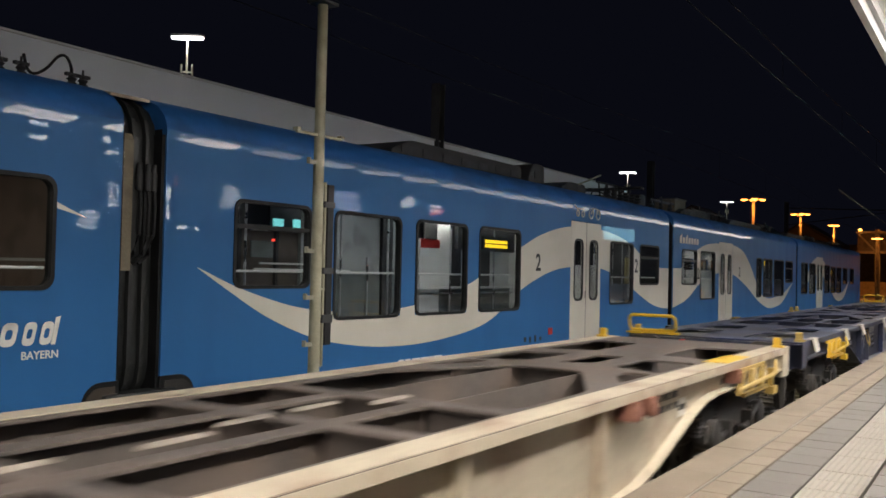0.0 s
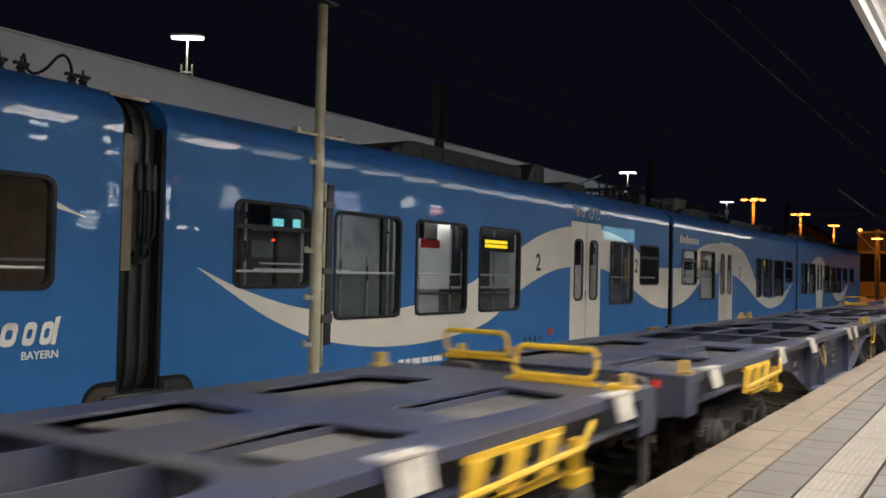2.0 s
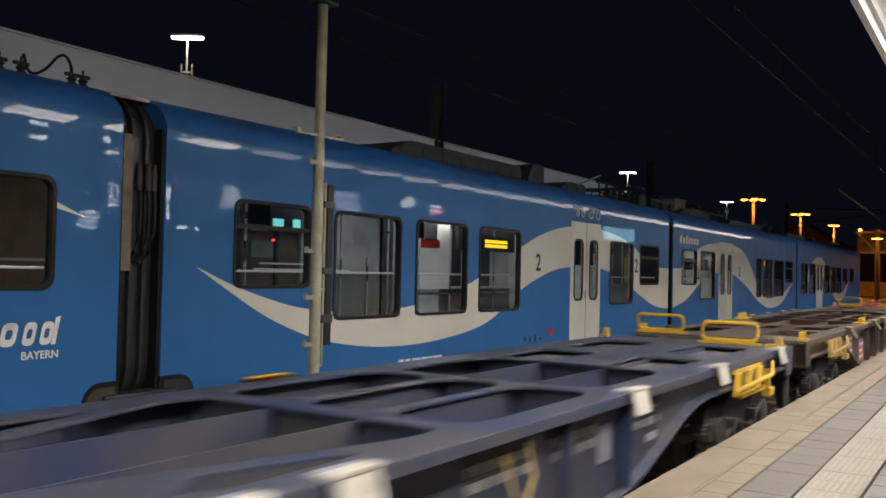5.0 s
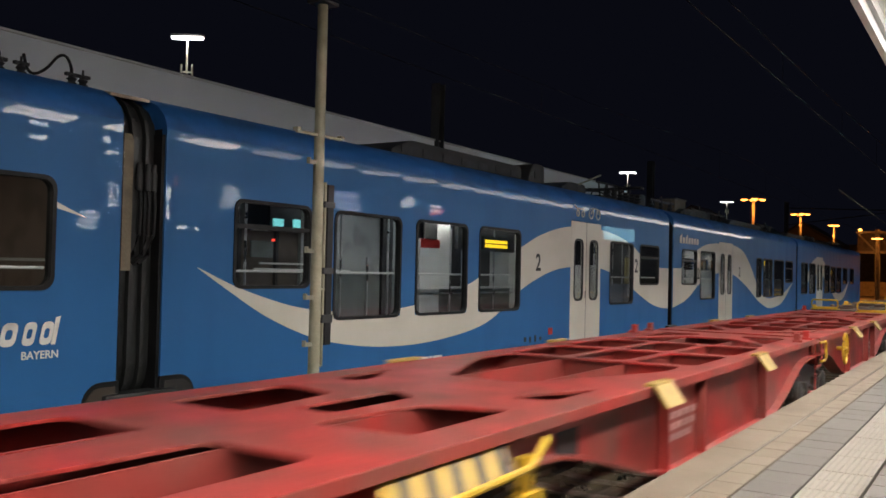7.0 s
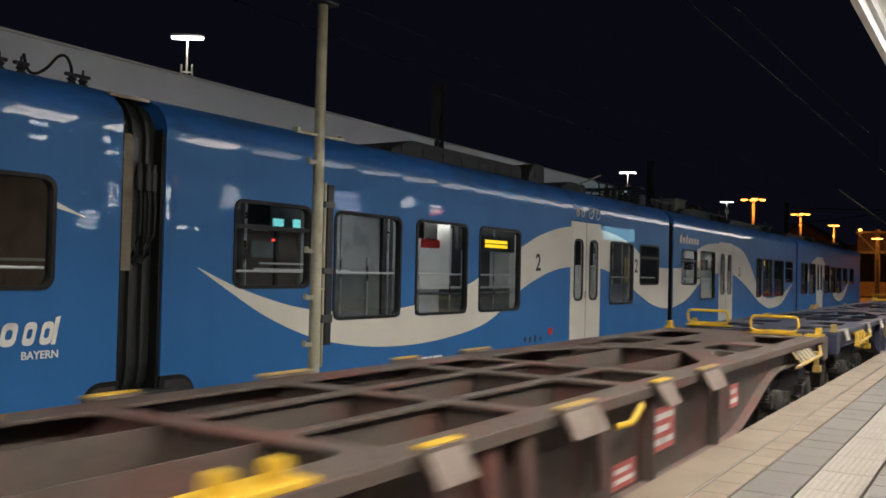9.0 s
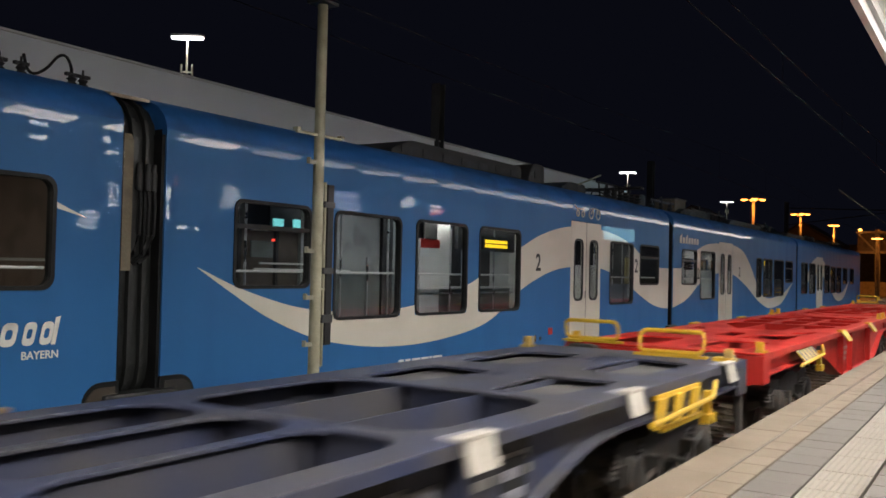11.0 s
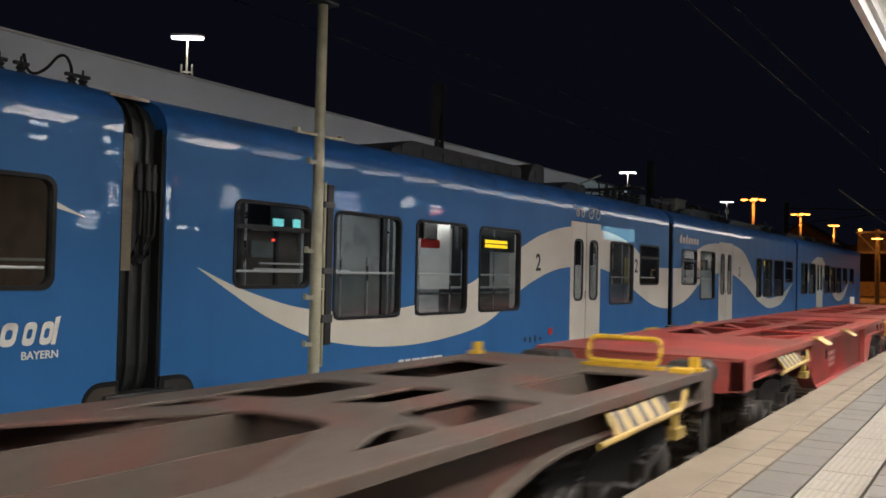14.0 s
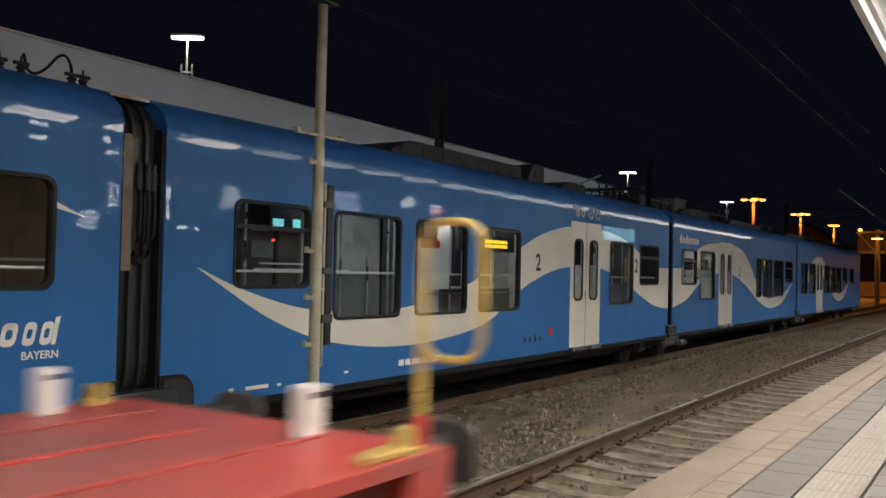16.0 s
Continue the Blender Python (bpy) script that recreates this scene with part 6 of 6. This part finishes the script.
def tail_fittings(w, end):
    """Tall hand loop and two pale end posts at the train's last wagon."""
    x = end - 0.18
    hp = part("end_handrail", Shape().tube([(x, -1.24, 0.95), (x, -1.24, 1.36)], 0.045, 10), FADED_RED, w, "red post of the tall hand loop")
    pts = [(x, -1.24 - p, q) for p, q in rounded(0.0, 0.35, 1.62, 2.24, 0.12, 5)]
    part("loop", Shape().tube(pts, 0.02, 10, True).tube([(x, -1.24, 1.30), (x, -1.24, 1.75)], 0.028, 10), PALE_YELLOW, hp, "dusty yellow tall hand loop", smooth=True)
    for y, back in ((-0.55, 0.0), (1.1, 0.42)):
        e = part("end_post", Shape().slab(rounded(end - 0.31 - back, end - 0.18 - back, y - 0.075, y + 0.075, 0.04), "z", DECK, DECK + 0.25), WHITE_MARK, w, "pale grey end post box", bevel=0.012)
        part("slot", Shape().box(end - 0.285 - back, end - 0.205 - back, y - 0.079, y - 0.073, DECK + 0.19, DECK + 0.22), BLACK_MARK, e)
    for y, a, b in ((0.02, 4.0, 0.5), (-0.62, 3.4, 0.2), (0.72, 3.6, 0.3)):
        part("seam", Shape().box(end - a, end - b, y - 0.025, y + 0.025, DECK, DECK + 0.014), FADED_RED, w, "raised deck seam", bevel=0.004)
    part("corner_latch", Shape().slab(soften([(end - 0.6, -1.27), (end - 0.3, -1.27), (end - 0.27, -1.12), (end - 0.57, -1.14)], 0.04), "z", DECK + 0.001, DECK + 0.035), PALE_YELLOW, w, "dusty yellow corner latch", bevel=0.01)


def single_wagon(u, deck, side, style, label):
    """One long frame on two bogies, 18.5 m over the couplings before the stretch to the view."""
    L, w = 18.5, thing("container_wagon", label, "freight wagon", pose(u, TRACK_Y + 0.02, 0), group="wagons of the goods train")
    end, head = L - 0.55, 0.45
    lanes = [(-1.05, -0.45), (-0.35, 0.35), (0.45, 1.05)] if style == "brown" else [(-1.03, -0.45), (-0.29, 0.29), (0.45, 1.03)]
    hs = end_holes(head, 1, style) + end_holes(end, -1, style) + [pointed_bay(7.1, 6.0, 4.75), pointed_bay(11.4, 12.5, 13.7)]
    hs += lane_holes(7.28, 11.22, [8.75, 10.35], lanes, 0.08 if style == "brown" else 0.05)
    unit(w, head, end, deck, side, hs, (3.6, 5.9, L - 5.9, L - 3.6, 0.48), (4.6, 7.19, 8.75, 10.35, 11.31, 13.85), (-0.40, 0.40) if style == "brown" else (-0.37, 0.37), (6.9, 8.0, 9.3, 10.45, 12.2), side if style == "beige" else None)
    for y in ((-0.75, 0.1, 0.75) if style == "brown" else (-0.75, 0.0, 0.75)):
        part("low_beam", Shape().box(4.3, L - 4.3, y - 0.05, y + 0.05, 0.88, 1.0), deck, w, "lower longitudinal beam")
    for x in (2.5, L - 2.5):
        bogie(w, x)
    buffers(w, head, -1, side, 0.48)
    buffers(w, end, 1, side, 0.48)
    lever(w, 1.7, 3.6, -1, PALE_YELLOW, False)
    lever(w, L - 3.4, L - 1.5, -1, PALE_YELLOW, style == "brown")
    if style == "brown":
        hand_loop(w, 0.55, 1, YELLOW)
        hand_loop(w, end - 0.5, -1, YELLOW)
    for s in (-1, 1):
        spigot(w, 0.6, s, YELLOW)
        spigot(w, L - 0.85, s, YELLOW)
        if style == "brown":
            spigot(w, 6.3, s, YELLOW, True)
            for x, l in ((4.0, 0.3), (7.27, 0.32), (8.7, 0.5), (10.35, 0.32), (11.5, 0.5)):
                flap(w, x, s, WORN_FLAP, l, 0.14, 0.11)
                part("flap_cap", Shape().box(x, x + l, *sorted((s * 1.27, s * 1.345)), DECK + 0.03, DECK + 0.042), YELLOW if l < 0.5 else PALE_YELLOW, w, "worn yellow cap", bevel=0.008)
    if style == "brown":
        for x0, x1, z0, z1, n in ((4.6, 5.28, 0.70, 1.08, 3), (6.12, 6.67, 0.50, 0.92, 3), (9.84, 10.27, 0.51, 0.69, 2), (10.65, 11.17, 0.64, 0.98, 3), (12.9, 13.2, 0.72, 0.95, 2)):
            placard(w, x0, x1, z0, z1, PINK_MARK, n)
        for x in (7.9, 8.3, 9.35):
            part("strap", Shape().slab([(x, 1.12), (x + 0.14, 1.12), (x + 0.22, 0.6), (x + 0.1, 0.6)], "y", -1.28, -1.2), side, w)
        part("side_hook", Shape().tube([(9.75, -1.25, 0.98), (9.85, -1.33, 1.0), (10.05, -1.33, 1.1)], 0.025), YELLOW, w, "yellow side hook")
    else:
        mark_bars(w, 13.3, 1.02, 2, ROOF_GREY)
        mark_bars(w, 15.3, 1.08, 2, ROOF_GREY)
        for x in (12.6, 12.95, 15.4):
            part("rust_fitting", Shape().box(x, x + 0.16, -1.34, -1.2, 1.0, 1.13).lathe([(0, 0.06), (0.05, 0.04)], (x + 0.08, -1.36, 1.05), "y", 8), material("rust_fitting", (0.28, 0.12, 0.08), 0.8, vary=0.4), w, "rusty lashing fitting")
        placard(w, 14.0, 14.2, 0.85, 1.0, WHITE_MARK, 1)
        part("yellow_mark", Shape().box(15.2, 16.1, -1.28, -1.02, DECK + 0.006, DECK + 0.009), YELLOW, w, "worn yellow paint on the deck edge")
        for x, y in ((9.3, -0.13), (9.9, 0.05), (8.5, -0.08), (11.0, -0.12), (10.5, 0.08)):
            part("worn_mark", Shape().slab(soften([(x, y - 0.06), (x + 0.45, y - 0.03), (x + 0.5, y + 0.07), (x + 0.1, y + 0.06)], 0.08), "z", DECK, DECK + 0.003), material("scraped_metal", (0.42, 0.36, 0.30), 0.6), w, "scraped pale patch")
    return w


# factors fitted to the wagon outlines as the camera sees them
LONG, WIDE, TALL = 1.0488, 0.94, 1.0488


def fit_to_view(wagon):
    """Stretches a frame to fit the camera's view, 1.16 m high and 2.44 m wide; bogies are moved, not stretched."""
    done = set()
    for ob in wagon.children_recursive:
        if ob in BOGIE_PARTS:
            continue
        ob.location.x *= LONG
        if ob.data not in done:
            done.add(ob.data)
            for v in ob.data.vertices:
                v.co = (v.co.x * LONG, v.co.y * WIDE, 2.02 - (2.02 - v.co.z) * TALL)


STARTS = [-7.07, 12.33, 38.13, 63.93, 89.73, 109.14, 134.94, 154.34, 180.14, 205.94, 225.34]
WAGONS = [single_wagon(STARTS[0], RUSTY, BEIGE, "beige", "beige container flat wagon with a rusty brown open frame"),
          double_wagon(STARTS[1], NAVY, "navy", "navy blue articulated container wagon with yellow fittings"),
          double_wagon(STARTS[2], NAVY, "navy", "navy blue articulated container wagon with yellow fittings"),
          double_wagon(STARTS[3], NAVY, "navy", "navy blue articulated container wagon with yellow fittings"),
          single_wagon(STARTS[4], BROWN, BROWN, "brown", "dirty brown container flat wagon with open frame"),
          double_wagon(STARTS[5], DULL_RED, "red", "dusty dark red articulated container wagon"),
          single_wagon(STARTS[6], BROWN, BROWN, "brown", "dirty brown container flat wagon with faded red placards"),
          double_wagon(STARTS[7], NAVY, "navy", "navy blue articulated container wagon with yellow fittings"),
          double_wagon(STARTS[8], RED, "red", "bright red articulated container wagon with yellow flaps"),
          single_wagon(STARTS[9], BROWN, BROWN, "brown", "dirty brown container flat wagon with faded red placards"),
          double_wagon(STARTS[10], FADED_RED, "tail", "faded red last container wagon with flat plated ends", 0.55)]
tail_fittings(WAGONS[10], 24.53)
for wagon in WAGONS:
    fit_to_view(wagon)

paving()


def motions():
    """The goods train rolls towards the camera's left at an even speed, its wheels turning."""
    for w, u in zip(WAGONS, STARTS):
        walk(w, [(t, pose(u - SPEED * t, TRACK_Y + 0.02, 0)) for t in (0, 4, 8, 12, 16)])
    turn = math.degrees(SPEED / 0.45) / FPS
    first = WHEELSETS[0]
    walk(first, [(i / FPS, pose(0, 0, 0, 0, -turn * i, 0)) for i in range(0, 16 * FPS + 1)])
    for ws in WHEELSETS[1:]:
        ws.rotation_mode = "QUATERNION"
        ws.animation_data_create()
        ws.animation_data.action = first.animation_data.action
        ws.animation_data.action_slot = first.animation_data.action_slot


motions()
